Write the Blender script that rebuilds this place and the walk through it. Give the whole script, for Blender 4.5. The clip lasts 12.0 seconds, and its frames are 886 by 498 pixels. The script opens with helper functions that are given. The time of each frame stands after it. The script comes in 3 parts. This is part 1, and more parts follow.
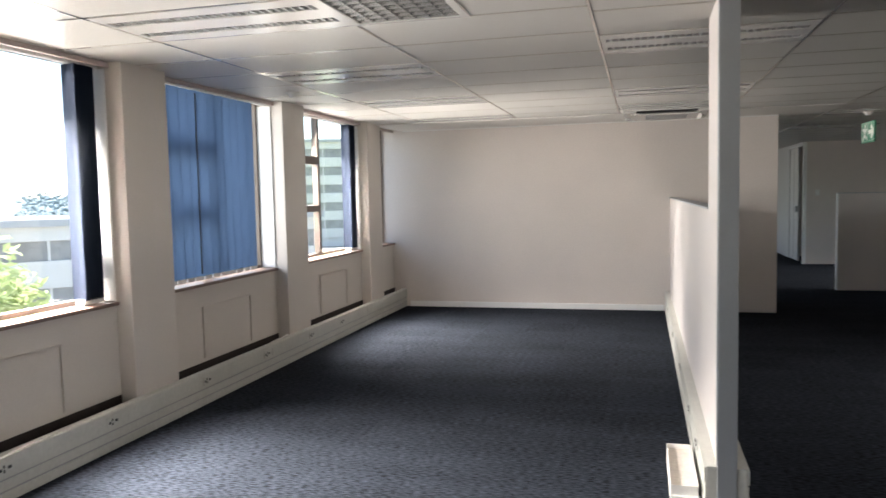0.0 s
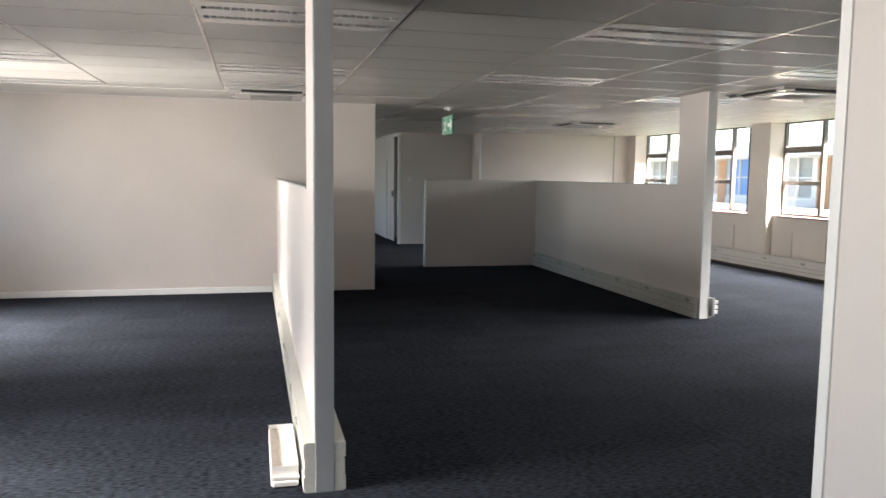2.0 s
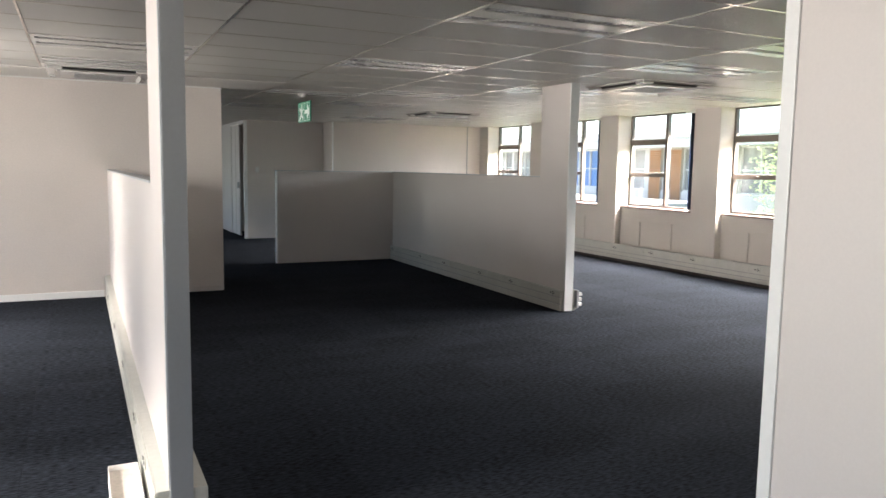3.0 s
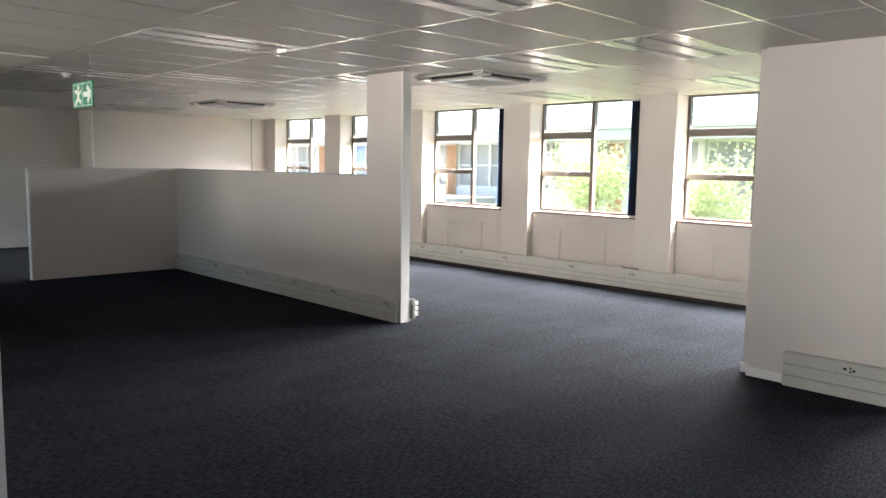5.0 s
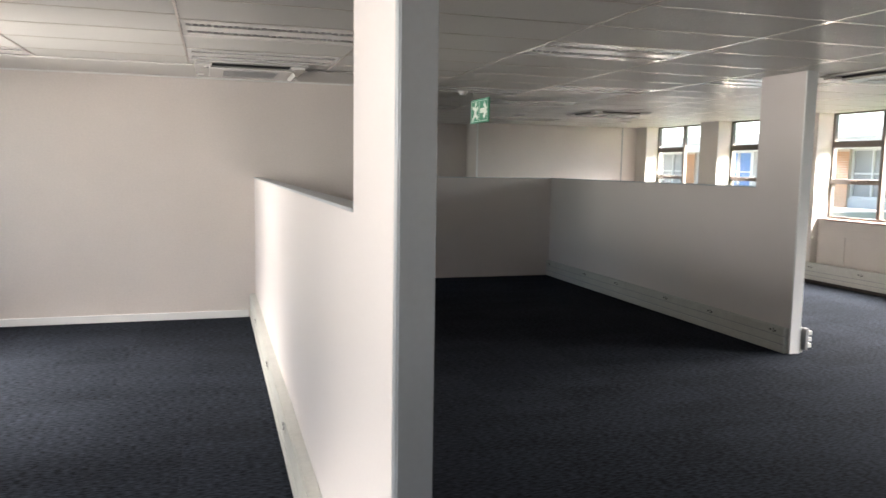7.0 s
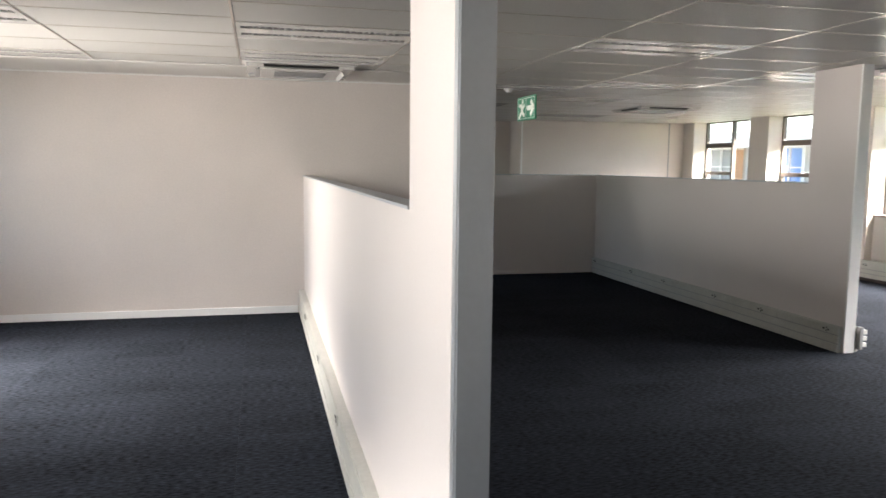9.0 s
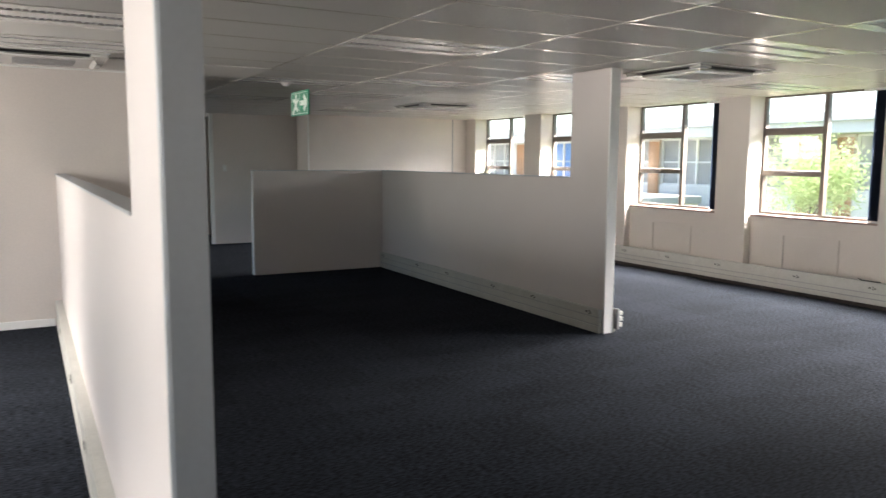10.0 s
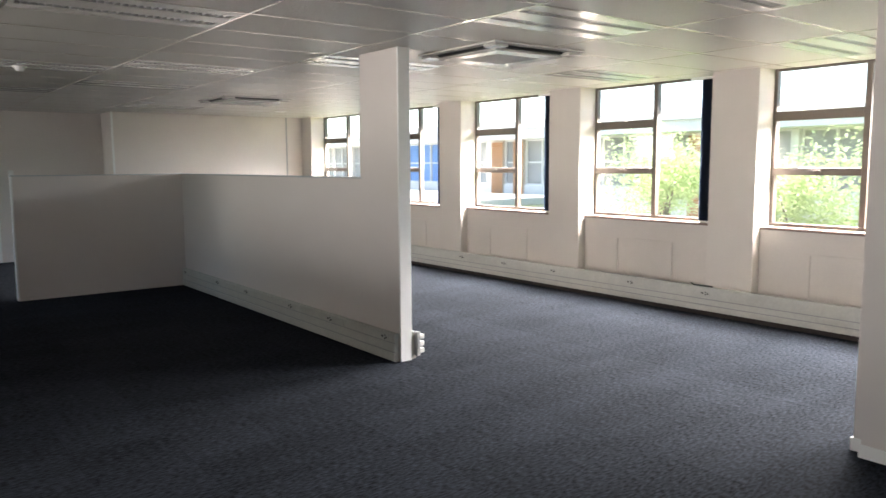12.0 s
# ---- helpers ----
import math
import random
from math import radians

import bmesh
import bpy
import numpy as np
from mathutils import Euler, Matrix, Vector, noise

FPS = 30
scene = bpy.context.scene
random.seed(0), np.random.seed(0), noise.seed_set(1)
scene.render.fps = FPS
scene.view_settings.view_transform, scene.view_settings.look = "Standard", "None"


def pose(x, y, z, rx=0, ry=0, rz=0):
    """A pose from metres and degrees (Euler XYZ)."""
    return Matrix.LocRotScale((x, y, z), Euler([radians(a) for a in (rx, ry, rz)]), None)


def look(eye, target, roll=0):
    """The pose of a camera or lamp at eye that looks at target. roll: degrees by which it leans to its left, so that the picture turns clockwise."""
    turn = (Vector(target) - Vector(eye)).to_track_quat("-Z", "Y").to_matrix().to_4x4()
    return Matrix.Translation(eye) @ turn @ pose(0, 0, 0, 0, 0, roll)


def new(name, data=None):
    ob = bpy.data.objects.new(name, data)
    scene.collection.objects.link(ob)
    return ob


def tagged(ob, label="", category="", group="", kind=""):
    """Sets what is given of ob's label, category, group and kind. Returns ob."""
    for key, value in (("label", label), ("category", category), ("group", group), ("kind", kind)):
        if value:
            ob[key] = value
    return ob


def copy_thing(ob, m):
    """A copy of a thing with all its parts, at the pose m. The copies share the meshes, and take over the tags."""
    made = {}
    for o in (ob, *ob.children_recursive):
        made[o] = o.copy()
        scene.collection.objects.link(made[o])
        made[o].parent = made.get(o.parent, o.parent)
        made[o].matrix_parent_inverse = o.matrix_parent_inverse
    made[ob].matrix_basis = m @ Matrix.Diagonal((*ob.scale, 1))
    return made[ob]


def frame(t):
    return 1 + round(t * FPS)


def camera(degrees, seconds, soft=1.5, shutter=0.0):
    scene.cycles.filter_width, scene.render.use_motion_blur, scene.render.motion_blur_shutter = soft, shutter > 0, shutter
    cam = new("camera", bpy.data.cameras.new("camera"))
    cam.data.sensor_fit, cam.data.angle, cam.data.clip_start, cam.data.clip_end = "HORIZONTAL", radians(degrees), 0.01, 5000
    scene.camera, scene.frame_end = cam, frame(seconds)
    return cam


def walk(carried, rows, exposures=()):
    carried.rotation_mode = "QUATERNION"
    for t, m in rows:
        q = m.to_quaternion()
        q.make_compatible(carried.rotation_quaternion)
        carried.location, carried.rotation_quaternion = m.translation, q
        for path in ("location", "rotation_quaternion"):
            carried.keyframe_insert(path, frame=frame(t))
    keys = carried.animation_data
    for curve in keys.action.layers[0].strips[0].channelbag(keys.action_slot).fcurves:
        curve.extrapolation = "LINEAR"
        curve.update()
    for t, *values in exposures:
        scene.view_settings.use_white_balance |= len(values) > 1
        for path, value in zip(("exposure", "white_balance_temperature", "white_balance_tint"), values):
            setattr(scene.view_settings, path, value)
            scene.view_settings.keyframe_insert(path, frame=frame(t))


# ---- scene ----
cam = camera(61.1, 12.0, shutter=0.2)
PATH = [
    (0, (0.246, 0.178, 1.547), (-0.266, 2.106, 1.402), -1.2),
    (0.5, (0.287, 0.203, 1.534), (0.043, 2.181, 1.378), -0.8),
    (1, (0.286, 0.217, 1.533), (0.312, 2.21, 1.364), -0.4),
    (1.5, (0.31, 0.23, 1.529), (0.575, 2.204, 1.347), 0.2),
    (2, (0.32, 0.32, 1.518), (0.805, 2.25, 1.323), 0.7),
    (2.5, (0.35, 0.535, 1.52), (1.013, 2.411, 1.315), 0.9),
    (3, (0.304, 0.808, 1.526), (1.171, 2.598, 1.311), 0.9),
    (3.5, (0.204, 1.045, 1.543), (1.226, 2.749, 1.314), 1.1),
    (3.7, (0.199, 1.183, 1.541), (1.290, 2.843, 1.307), 1.2),
    (5.3, (0.277, 2.047, 1.545), (1.667, 3.467, 1.328), 0.9),
    (5.5, (0.299, 2.117, 1.538), (1.606, 3.616, 1.327), 0.7),
    (6, (0.264, 2.232, 1.562), (1.345, 3.901, 1.348), 0.7),
    (6.5, (0.232, 2.19, 1.569), (1.066, 3.995, 1.355), 0.9),
    (7, (0.189, 2.176, 1.575), (0.771, 4.077, 1.36), 0.9),
    (7.2, (0.162, 2.155, 1.577), (0.663, 4.079, 1.360), 0.9),
    (7.6, (0.153, 2.150, 1.578), (0.520, 4.104, 1.356), 0.8),
    (8.0, (0.144, 2.145, 1.579), (0.441, 4.111, 1.357), 0.8),
    (8.4, (0.135, 2.141, 1.579), (0.443, 4.105, 1.357), 0.8),
    (8.8, (0.126, 2.136, 1.580), (0.528, 4.082, 1.351), 0.7),
    (9, (0.14, 2.137, 1.578), (0.613, 4.067, 1.354), 0.6),
    (9.5, (0.177, 2.161, 1.578), (0.884, 4.018, 1.354), 0.6),
    (10, (0.334, 2.168, 1.597), (1.299, 3.904, 1.363), 0.4),
    (10.5, (0.62, 2.273, 1.579), (1.751, 3.907, 1.349), 0.2),
    (11, (0.878, 2.425, 1.555), (2.111, 3.984, 1.327), 0.1),
    (11.5, (1.306, 2.538, 1.53), (2.657, 3.995, 1.298), -0.1),
    (12, (1.718, 2.649, 1.554), (2.931, 4.224, 1.329), -0.3),
]
walk(cam, [(t, look(e, g, r)) for t, e, g, r in PATH], [(0.0, 2.25), (0.5, 2.6), (2.7, 2.58), (3.7, 2.52), (5.3, 2.85), (5.5, 2.82), (6.0, 2.6), (6.5, 2.5), (9.0, 2.55), (10.0, 2.48), (10.5, 2.88), (12.0, 2.72)])


# ---- world, sun, exposure ----
world = bpy.data.worlds.new("overcast_sky")
scene.world = world
world.use_nodes = True
wn = world.node_tree.nodes
sky = wn.new("ShaderNodeTexSky")
sky.sky_type = "NISHITA"
sky.sun_disc = False
sky.sun_elevation = radians(75)
sky.sun_rotation = radians(-60)
sky.air_density, sky.dust_density, sky.ozone_density = 1.0, 0.6, 0.6
wn["Background"].inputs["Strength"].default_value = 0.13
world.node_tree.links.new(sky.outputs["Color"], wn["Background"].inputs["Color"])
sun = new("sun", bpy.data.lights.new("sun", "SUN"))
sun.data.energy, sun.data.angle, sun.data.color = 4.8, radians(6), (1.0, 0.95, 0.88)
sun.matrix_world = look((-2.3, 1.3, 10), (0, 0, 0))

# area lamps standing in for sky light through the window openings, and for light thrown up by the pale yard on the west
def window_lamp(x, yc, z, side, drop, size, watts, spread, colour):
    lamp = new("window_daylight", bpy.data.lights.new("window_daylight", "AREA"))
    lamp.data.shape, lamp.data.color = "RECTANGLE", colour
    lamp.data.size, lamp.data.size_y = size
    lamp.data.spread, lamp.data.energy = radians(spread), watts
    lamp.matrix_world = look((x, yc, z), (x + side, yc, z - drop))


WARM, PALE = (1.0, 0.942, 0.885), (1.0, 0.947, 0.905)
for side, x, first_pier in ((1, -3.32, 4.36), (-1, 8.84, 4.295)):
    for k in range(-3, 5 if side < 0 else 6):
        if side > 0 and k in (2, 3, 4):
            continue
        yc = first_pier + 2.245 * k + 0.5 + 0.87
        if side > 0 and k == 0:                                     # behind the closed blind
            window_lamp(x - 0.4, yc - 0.1, 1.70, side, 0.0, (1.6, 1.7), 12.0, 130, WARM)
        elif side > 0:
            held = {1: 0.95, -1: 0.6, -2: 0.22, 5: 0.4}.get(k, 0.1)              # lamp share per window, tuned to the brightness of the facing partitions
            window_lamp(x, yc, 2.05, side, 0.32, (1.3, 0.65), 12.0 * held, 132, WARM)
            window_lamp(x - 0.27, yc, 1.97, side, 1.45, (1.6, 0.6), {1: 52.0, -1: 90.0, -2: 38.0}.get(k, 6.0), 82, WARM)
            window_lamp(x, yc, 1.25, side, -0.36, (1.3, 0.6), {1: 6.5, -1: 4.5, -2: 0.8}.get(k, 0.5), 76, WARM)
        else:
            held = {4: 0.75, -2: 0.6, -3: 0.5}.get(k, 1.0)
            window_lamp(x + 0.28, yc, 1.98, side, 2.25, (1.7, 0.6), 92.0 * held, 118, PALE)
            window_lamp(x, yc, 2.05, side, 0.577, (1.3, 0.6), 6.0 * held, 70, PALE)


# ---- materials ----
def make_mat(name, base, rough=0.6, metal=0.0, vary=0.06, scale=3.0, fine=60.0, bump=0.02, spec=0.5, island=0.0, objvary=0.0, stretch=(1, 1, 1), coarse=1.0):
    """A surface with slow stains and fine grain."""
    m = bpy.data.materials.new(name)
    m.use_nodes = True
    nt = m.node_tree
    n, l = nt.nodes, nt.links
    b = n["Principled BSDF"]
    b.inputs["Roughness"].default_value = rough
    b.inputs["Metallic"].default_value = metal
    b.inputs["Specular IOR Level"].default_value = spec
    geo = n.new("ShaderNodeNewGeometry")
    mp = n.new("ShaderNodeMapping")
    mp.inputs["Scale"].default_value = stretch
    l.new(geo.outputs["Position"], mp.inputs["Vector"])
    big, small = n.new("ShaderNodeTexNoise"), n.new("ShaderNodeTexNoise")
    for t, s, d in ((big, scale, 4), (small, fine, 3)):
        t.inputs["Scale"].default_value = s
        t.inputs["Detail"].default_value = d
        l.new(mp.outputs[0], t.inputs["Vector"])
    mixv = n.new("ShaderNodeMath")
    mixv.operation = "MULTIPLY_ADD"
    l.new(big.outputs["Fac"], mixv.inputs[0])
    mixv.inputs[1].default_value = coarse
    l.new(small.outputs["Fac"], mixv.inputs[2])
    out = mixv
    if island or objvary:
        src = geo.outputs["Random Per Island"] if island else n.new("ShaderNodeObjectInfo").outputs["Random"]
        mul = n.new("ShaderNodeMath")
        mul.operation = "MULTIPLY_ADD"
        l.new(src, mul.inputs[0])
        mul.inputs[1].default_value = island or objvary
        l.new(mixv.outputs[0], mul.inputs[2])
        out = mul
    ramp = n.new("ShaderNodeMapRange")
    ramp.inputs["From Min"].default_value, ramp.inputs["From Max"].default_value = 0.1 + 0.5 * coarse, 0.9 + 0.5 * coarse + (island or objvary)
    ramp.inputs["To Min"].default_value, ramp.inputs["To Max"].default_value = 1 - vary, 1 + vary
    l.new(out.outputs[0], ramp.inputs["Value"])
    mul = n.new("ShaderNodeVectorMath")
    mul.operation = "SCALE"
    mul.inputs[0].default_value = base
    l.new(ramp.outputs[0], mul.inputs["Scale"])
    l.new(mul.outputs["Vector"], b.inputs["Base Color"])
    if bump:
        bp = n.new("ShaderNodeBump")
        bp.inputs["Strength"].default_value = min(1.0, bump * 10)
        bp.inputs["Distance"].default_value = 0.002
        l.new(small.outputs["Fac"], bp.inputs["Height"])
        l.new(bp.outputs[0], b.inputs["Normal"])
    return m


WALL = make_mat("painted_plaster", (0.705, 0.642, 0.598), 0.55, vary=0.07, scale=1.2, fine=60, bump=0.02)
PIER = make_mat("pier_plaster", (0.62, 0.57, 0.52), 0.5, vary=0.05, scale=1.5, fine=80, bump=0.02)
PANEL = make_mat("partition_vinyl", (0.70, 0.645, 0.615), 0.45, vary=0.03, scale=1.5, fine=120, bump=0.015)
TILE = make_mat("vinyl_ceiling_tile", (0.55, 0.53, 0.495), 0.42, vary=0.05, scale=1.0, fine=48, bump=0.06, spec=0.62, island=0.3)
TILE.node_tree.nodes["Bump"].inputs["Distance"].default_value = 0.004
TEE = make_mat("satin_tee_bar", (0.80, 0.78, 0.74), 0.16, metal=1.0, vary=0.05, bump=0)
TEE_PAINT = make_mat("satin_ceiling_paint", (0.66, 0.635, 0.60), 0.5, vary=0.04, scale=1.5, fine=50, bump=0.01)
VOID = make_mat("ceiling_void", (0.08, 0.08, 0.08), 0.9, bump=0)
CARPET = make_mat("navy_carpet", (0.0141, 0.0162, 0.0212), 0.95, vary=0.9, scale=2.5, fine=64, bump=0.1, spec=0.02, objvary=0.05, stretch=(0.38, 1.25, 1), coarse=0.2)
c_map = CARPET.node_tree.nodes["Map Range"].inputs
for key, v in (("From Min", 0.47), ("From Max", 0.86), ("To Min", 0.3), ("To Max", 2.35)):
    c_map[key].default_value = v
c_in = CARPET.node_tree.nodes["Principled BSDF"].inputs
c_in["Sheen Weight"].default_value, c_in["Sheen Roughness"].default_value = 0.012, 0.45
c_in["Sheen Tint"].default_value = (0.8, 0.88, 1.0, 1)
SKIRT = make_mat("white_gloss_paint", (0.86, 0.855, 0.84), 0.3, vary=0.03, bump=0.005)
TRUNK = make_mat("cream_steel_trunking", (0.52, 0.515, 0.47), 0.4, vary=0.09, scale=5, fine=40, bump=0.01)
ALU = make_mat("satin_aluminium", (0.50, 0.52, 0.54), 0.38, metal=0.6, vary=0.04, bump=0.005)
FRAME = make_mat("bronze_window_frame", (0.155, 0.125, 0.105), 0.45, metal=0.3, vary=0.1, bump=0.01)
PELMET = make_mat("mauve_pelmet_paint", (0.40, 0.335, 0.31), 0.45, vary=0.08, scale=4, bump=0.01)
SILL = make_mat("brown_sill", (0.20, 0.135, 0.11), 0.4, vary=0.15, scale=6, bump=0.01)
PLASTIC = make_mat("white_plastic", (0.78, 0.77, 0.74), 0.35, vary=0.03, bump=0.003)
BLACK = make_mat("black_plastic_and_shade", (0.015, 0.015, 0.016), 0.4, vary=0.05, bump=0)
# near-black colour that stands for shade inside gaps
DARK = make_mat("dark_gap_shade", (0.03, 0.022, 0.02), 0.8, vary=0.1, bump=0)
GREYP = make_mat("grey_plastic", (0.33, 0.33, 0.33), 0.4, vary=0.04, bump=0)
LOUVRE = make_mat("bright_louvre", (0.72, 0.72, 0.70), 0.25, metal=0.5, vary=0.03, bump=0)
BRIGHT = make_mat("silvered_grille", (0.80, 0.79, 0.76), 0.22, metal=0.85, vary=0.05, bump=0.004)
STEELW = make_mat("white_steel", (0.64, 0.62, 0.59), 0.2, vary=0.03, bump=0.003, spec=0.8)
GREEN = make_mat("sign_green", (0.008, 0.18, 0.095), 0.35, vary=0.05, bump=0)
CARD = make_mat("white_card", (0.78, 0.76, 0.73), 0.6, vary=0.05, scale=9, bump=0.01)
DUST = make_mat("dusty_card_inside", (0.70, 0.63, 0.56), 0.75, vary=0.15, scale=7, bump=0.02)
DOORP = make_mat("white_door_paint", (0.68, 0.67, 0.66), 0.35, vary=0.03, bump=0.005)
BRICK = make_mat("orange_face_brick", (0.36, 0.17, 0.07), 0.8, vary=0.2, scale=5, fine=30, bump=0.04, island=0.5)
MORTAR = make_mat("pale_mortar", (0.45, 0.37, 0.29), 0.9, vary=0.1, scale=4, fine=30, bump=0.03)
RENDERW = make_mat("white_render", (0.57, 0.54, 0.49), 0.7, vary=0.06, scale=0.5, fine=6, bump=0.01)
OUTGLASS = make_mat("dark_outer_glazing", (0.25, 0.24, 0.22), 0.45, vary=0.3, scale=0.3, fine=1.5, bump=0)
ROOFM = make_mat("pale_roof_sheet", (0.36, 0.36, 0.35), 0.6, vary=0.08, scale=0.3, fine=4, bump=0.01)
PAVING = make_mat("pale_paving", (0.27, 0.26, 0.24), 0.85, vary=0.15, scale=0.15, fine=2, bump=0.02)
GRASS = make_mat("grass_green", (0.11, 0.18, 0.035), 0.9, vary=0.3, scale=0.1, fine=2, bump=0.02)
BARK = make_mat("bark", (0.14, 0.11, 0.08), 0.9, vary=0.25, scale=8, bump=0.05)
# distance haze is mixed into this pale grey-blue tree colour
FARTREE = make_mat("far_tree_haze", (0.19, 0.23, 0.235), 1.0, vary=0.3, scale=0.2, fine=2, bump=0)
BLUEB = make_mat("blue_outer_blind", (0.12, 0.22, 0.42), 0.7, vary=0.1, bump=0)


def translucent(name, base, through_colour, share, vary=0.1):
    m = make_mat(name, base, 0.8, vary=vary, scale=3, fine=200, bump=0.02, spec=0.2, objvary=0.3)
    nt = m.node_tree
    t = nt.nodes.new("ShaderNodeBsdfTranslucent")
    t.inputs["Color"].default_value = (*through_colour, 1)
    mx = nt.nodes.new("ShaderNodeMixShader")
    mx.inputs[0].default_value = share
    nt.links.new(nt.nodes["Principled BSDF"].outputs[0], mx.inputs[1])
    nt.links.new(t.outputs[0], mx.inputs[2])
    nt.links.new(mx.outputs[0], nt.nodes["Material Output"].inputs["Surface"])
    return m


BLIND = translucent("blue_blind_fabric", (0.06, 0.08, 0.125), (0.088, 0.145, 0.26), 0.42)
NAVY = translucent("navy_blind_fabric", (0.055, 0.070, 0.108), (0.06, 0.085, 0.15), 0.25)
LEAF = translucent("fresh_leaf", (0.28, 0.33, 0.15), (0.62, 0.70, 0.36), 0.5, 0.3)

GLASS = bpy.data.materials.new("window_glass")
GLASS.use_nodes = True
gn = GLASS.node_tree
gn.nodes.remove(gn.nodes["Principled BSDF"])
g_t, g_g, g_m = gn.nodes.new("ShaderNodeBsdfTransparent"), gn.nodes.new("ShaderNodeBsdfGlossy"), gn.nodes.new("ShaderNodeMixShader")
g_t.inputs["Color"].default_value = (0.93, 0.95, 0.95, 1)
g_g.inputs["Roughness"].default_value = 0.03
g_m.inputs[0].default_value = 0.05
gn.links.new(g_t.outputs[0], g_m.inputs[1])
gn.links.new(g_g.outputs[0], g_m.inputs[2])
gn.links.new(g_m.outputs[0], gn.nodes["Material Output"].inputs["Surface"])


# ---- mesh helpers ----
def bm_box(bm, x0, x1, y0, y1, z0, z1, bevel=0.0, m=None):
    """Adds a box, with its edges eased."""
    vs = [bm.verts.new((x, y, z)) for x in (x0, x1) for y in (y0, y1) for z in (z0, z1)]
    fs = [bm.faces.new([vs[i] for i in f]) for f in ((0, 1, 3, 2), (4, 6, 7, 5), (0, 4, 5, 1), (2, 3, 7, 6), (0, 2, 6, 4), (1, 5, 7, 3))]
    if bevel:
        es = list({e for f in fs for e in f.edges})
        got = bmesh.ops.bevel(bm, geom=es, offset=bevel, segments=2, affect="EDGES", profile=0.6)
        vs = list({v for f in got["faces"] for v in f.verts} | {v for v in vs if v.is_valid})
    if m is not None:
        bmesh.ops.transform(bm, matrix=m, verts=vs)
    return bm


def box(x0, x1, y0, y1, z0, z1, bevel=0.0, m=None):
    return bm_box(bmesh.new(), x0, x1, y0, y1, z0, z1, bevel, m)


def cyl(r1, r2, depth, m, seg=16):
    bm = bmesh.new()
    bmesh.ops.create_cone(bm, cap_ends=True, segments=seg, radius1=r1, radius2=r2, depth=depth, matrix=m)
    return bm


def to_mesh(name, bm, material):
    bmesh.ops.recalc_face_normals(bm, faces=bm.faces)
    me = bpy.data.meshes.new(name)
    bm.to_mesh(me)
    bm.free()
    me.materials.append(material)
    return me


def part(name, bm, material, parent=None, label=""):
    """Links a bmesh as one mesh object under a thing or a part."""
    ob = new(name, to_mesh(name, bm, material))
    if parent is not None:
        ob.parent = parent
    return tagged(ob, label) if label else ob


def thing(name, label, category, group="", at=(0, 0, 0)):
    ob = new(name)
    ob.empty_display_size = 0.1
    ob.location = at
    return tagged(ob, label, category, group)


def structure(name, bm, material, label, category):
    return tagged(part(name, bm, material), label, category, kind="structure")


H = 2.44                      # ceiling height
WX, EX = -2.99, 8.50          # faces of the piers
WG, EG = -3.28, 8.80          # window planes
PITCH, PIERW, PIER0 = 2.245, 0.50, 4.295
WP0, WPW = 4.385, 0.47
YS, YN = -2.6, 10.135         # back wall, end wall
YFAR, YSW = 15.9, 16.57

# ---- walls ----
FLOOR_BED = structure("floor", box(-3.6, 9.2, -2.8, 21.3, -0.30, -0.012), VOID, "dark navy carpet tile floor of the office", "floor")


def window_wall(name, face, glass, out, lo, hi, sill, p0, pw):
    bm = bmesh.new()
    a = 1 if glass > face else -1
    k = -4
    while p0 + PITCH * k < hi:
        y0, y1 = max(lo, p0 + PITCH * k), min(hi, p0 + PITCH * k + pw)
        if y1 > lo:
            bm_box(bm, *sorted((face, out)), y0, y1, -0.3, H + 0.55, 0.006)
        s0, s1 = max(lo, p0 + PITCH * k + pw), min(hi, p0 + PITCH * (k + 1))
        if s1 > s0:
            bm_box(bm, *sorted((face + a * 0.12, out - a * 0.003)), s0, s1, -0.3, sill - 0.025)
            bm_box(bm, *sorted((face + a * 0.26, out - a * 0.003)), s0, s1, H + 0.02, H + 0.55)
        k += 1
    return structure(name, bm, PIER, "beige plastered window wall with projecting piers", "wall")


window_wall("wall_west", WX, WG, -3.335, YS, 21.2, 0.885, WP0, WPW)
window_wall("wall_east", EX, EG, 8.865, YS, 16.02, 0.93, PIER0, PIERW)
structure("wall_north", box(-3.45, 1.855, YN, YN + 0.12, -0.3, H + 0.5), WALL, "cream painted end wall of the open office", "wall")
structure("wall_corridor", box(1.735, 1.855, YN + 0.123, 11.2, -0.3, H + 0.5), WALL, "cream painted corridor side wall", "wall")
structure("wall_switch", box(3.43, 5.04, YSW, YSW + 0.12, -0.3, H + 0.5), WALL, "cream painted wall with a light switch", "wall")
structure("wall_return", box(5.04, 5.16, YFAR + 0.12, YSW + 0.12, -0.3, H + 0.5), WALL, "cream painted return wall of a niche", "wall")
structure("wall_far", box(5.04, 9.03, YFAR + 0.12 - 0.123, YFAR + 0.117, -0.3, H + 0.5), WALL, "cream painted far wall beside the windows", "wall")
structure("wall_south", box(-3.45, 9.03, YS - 0.15, YS, -0.3, H + 0.5), WALL, "cream painted back wall", "wall")
structure("wall_corridor_end", box(-3.45, 3.373, 21.2, 21.32, -0.3, H + 0.5), WALL, "cream painted wall closing the corridor", "wall")
bm = box(3.373, 3.47, 18.08, 21.2, -0.3, H + 0.5)
bm_box(bm, 3.373, 3.47, YSW + 0.123, 18.08, 2.39, H + 0.5)
structure("wall_corridor_east", bm, DOORP, "white corridor wall with a door opening", "wall")
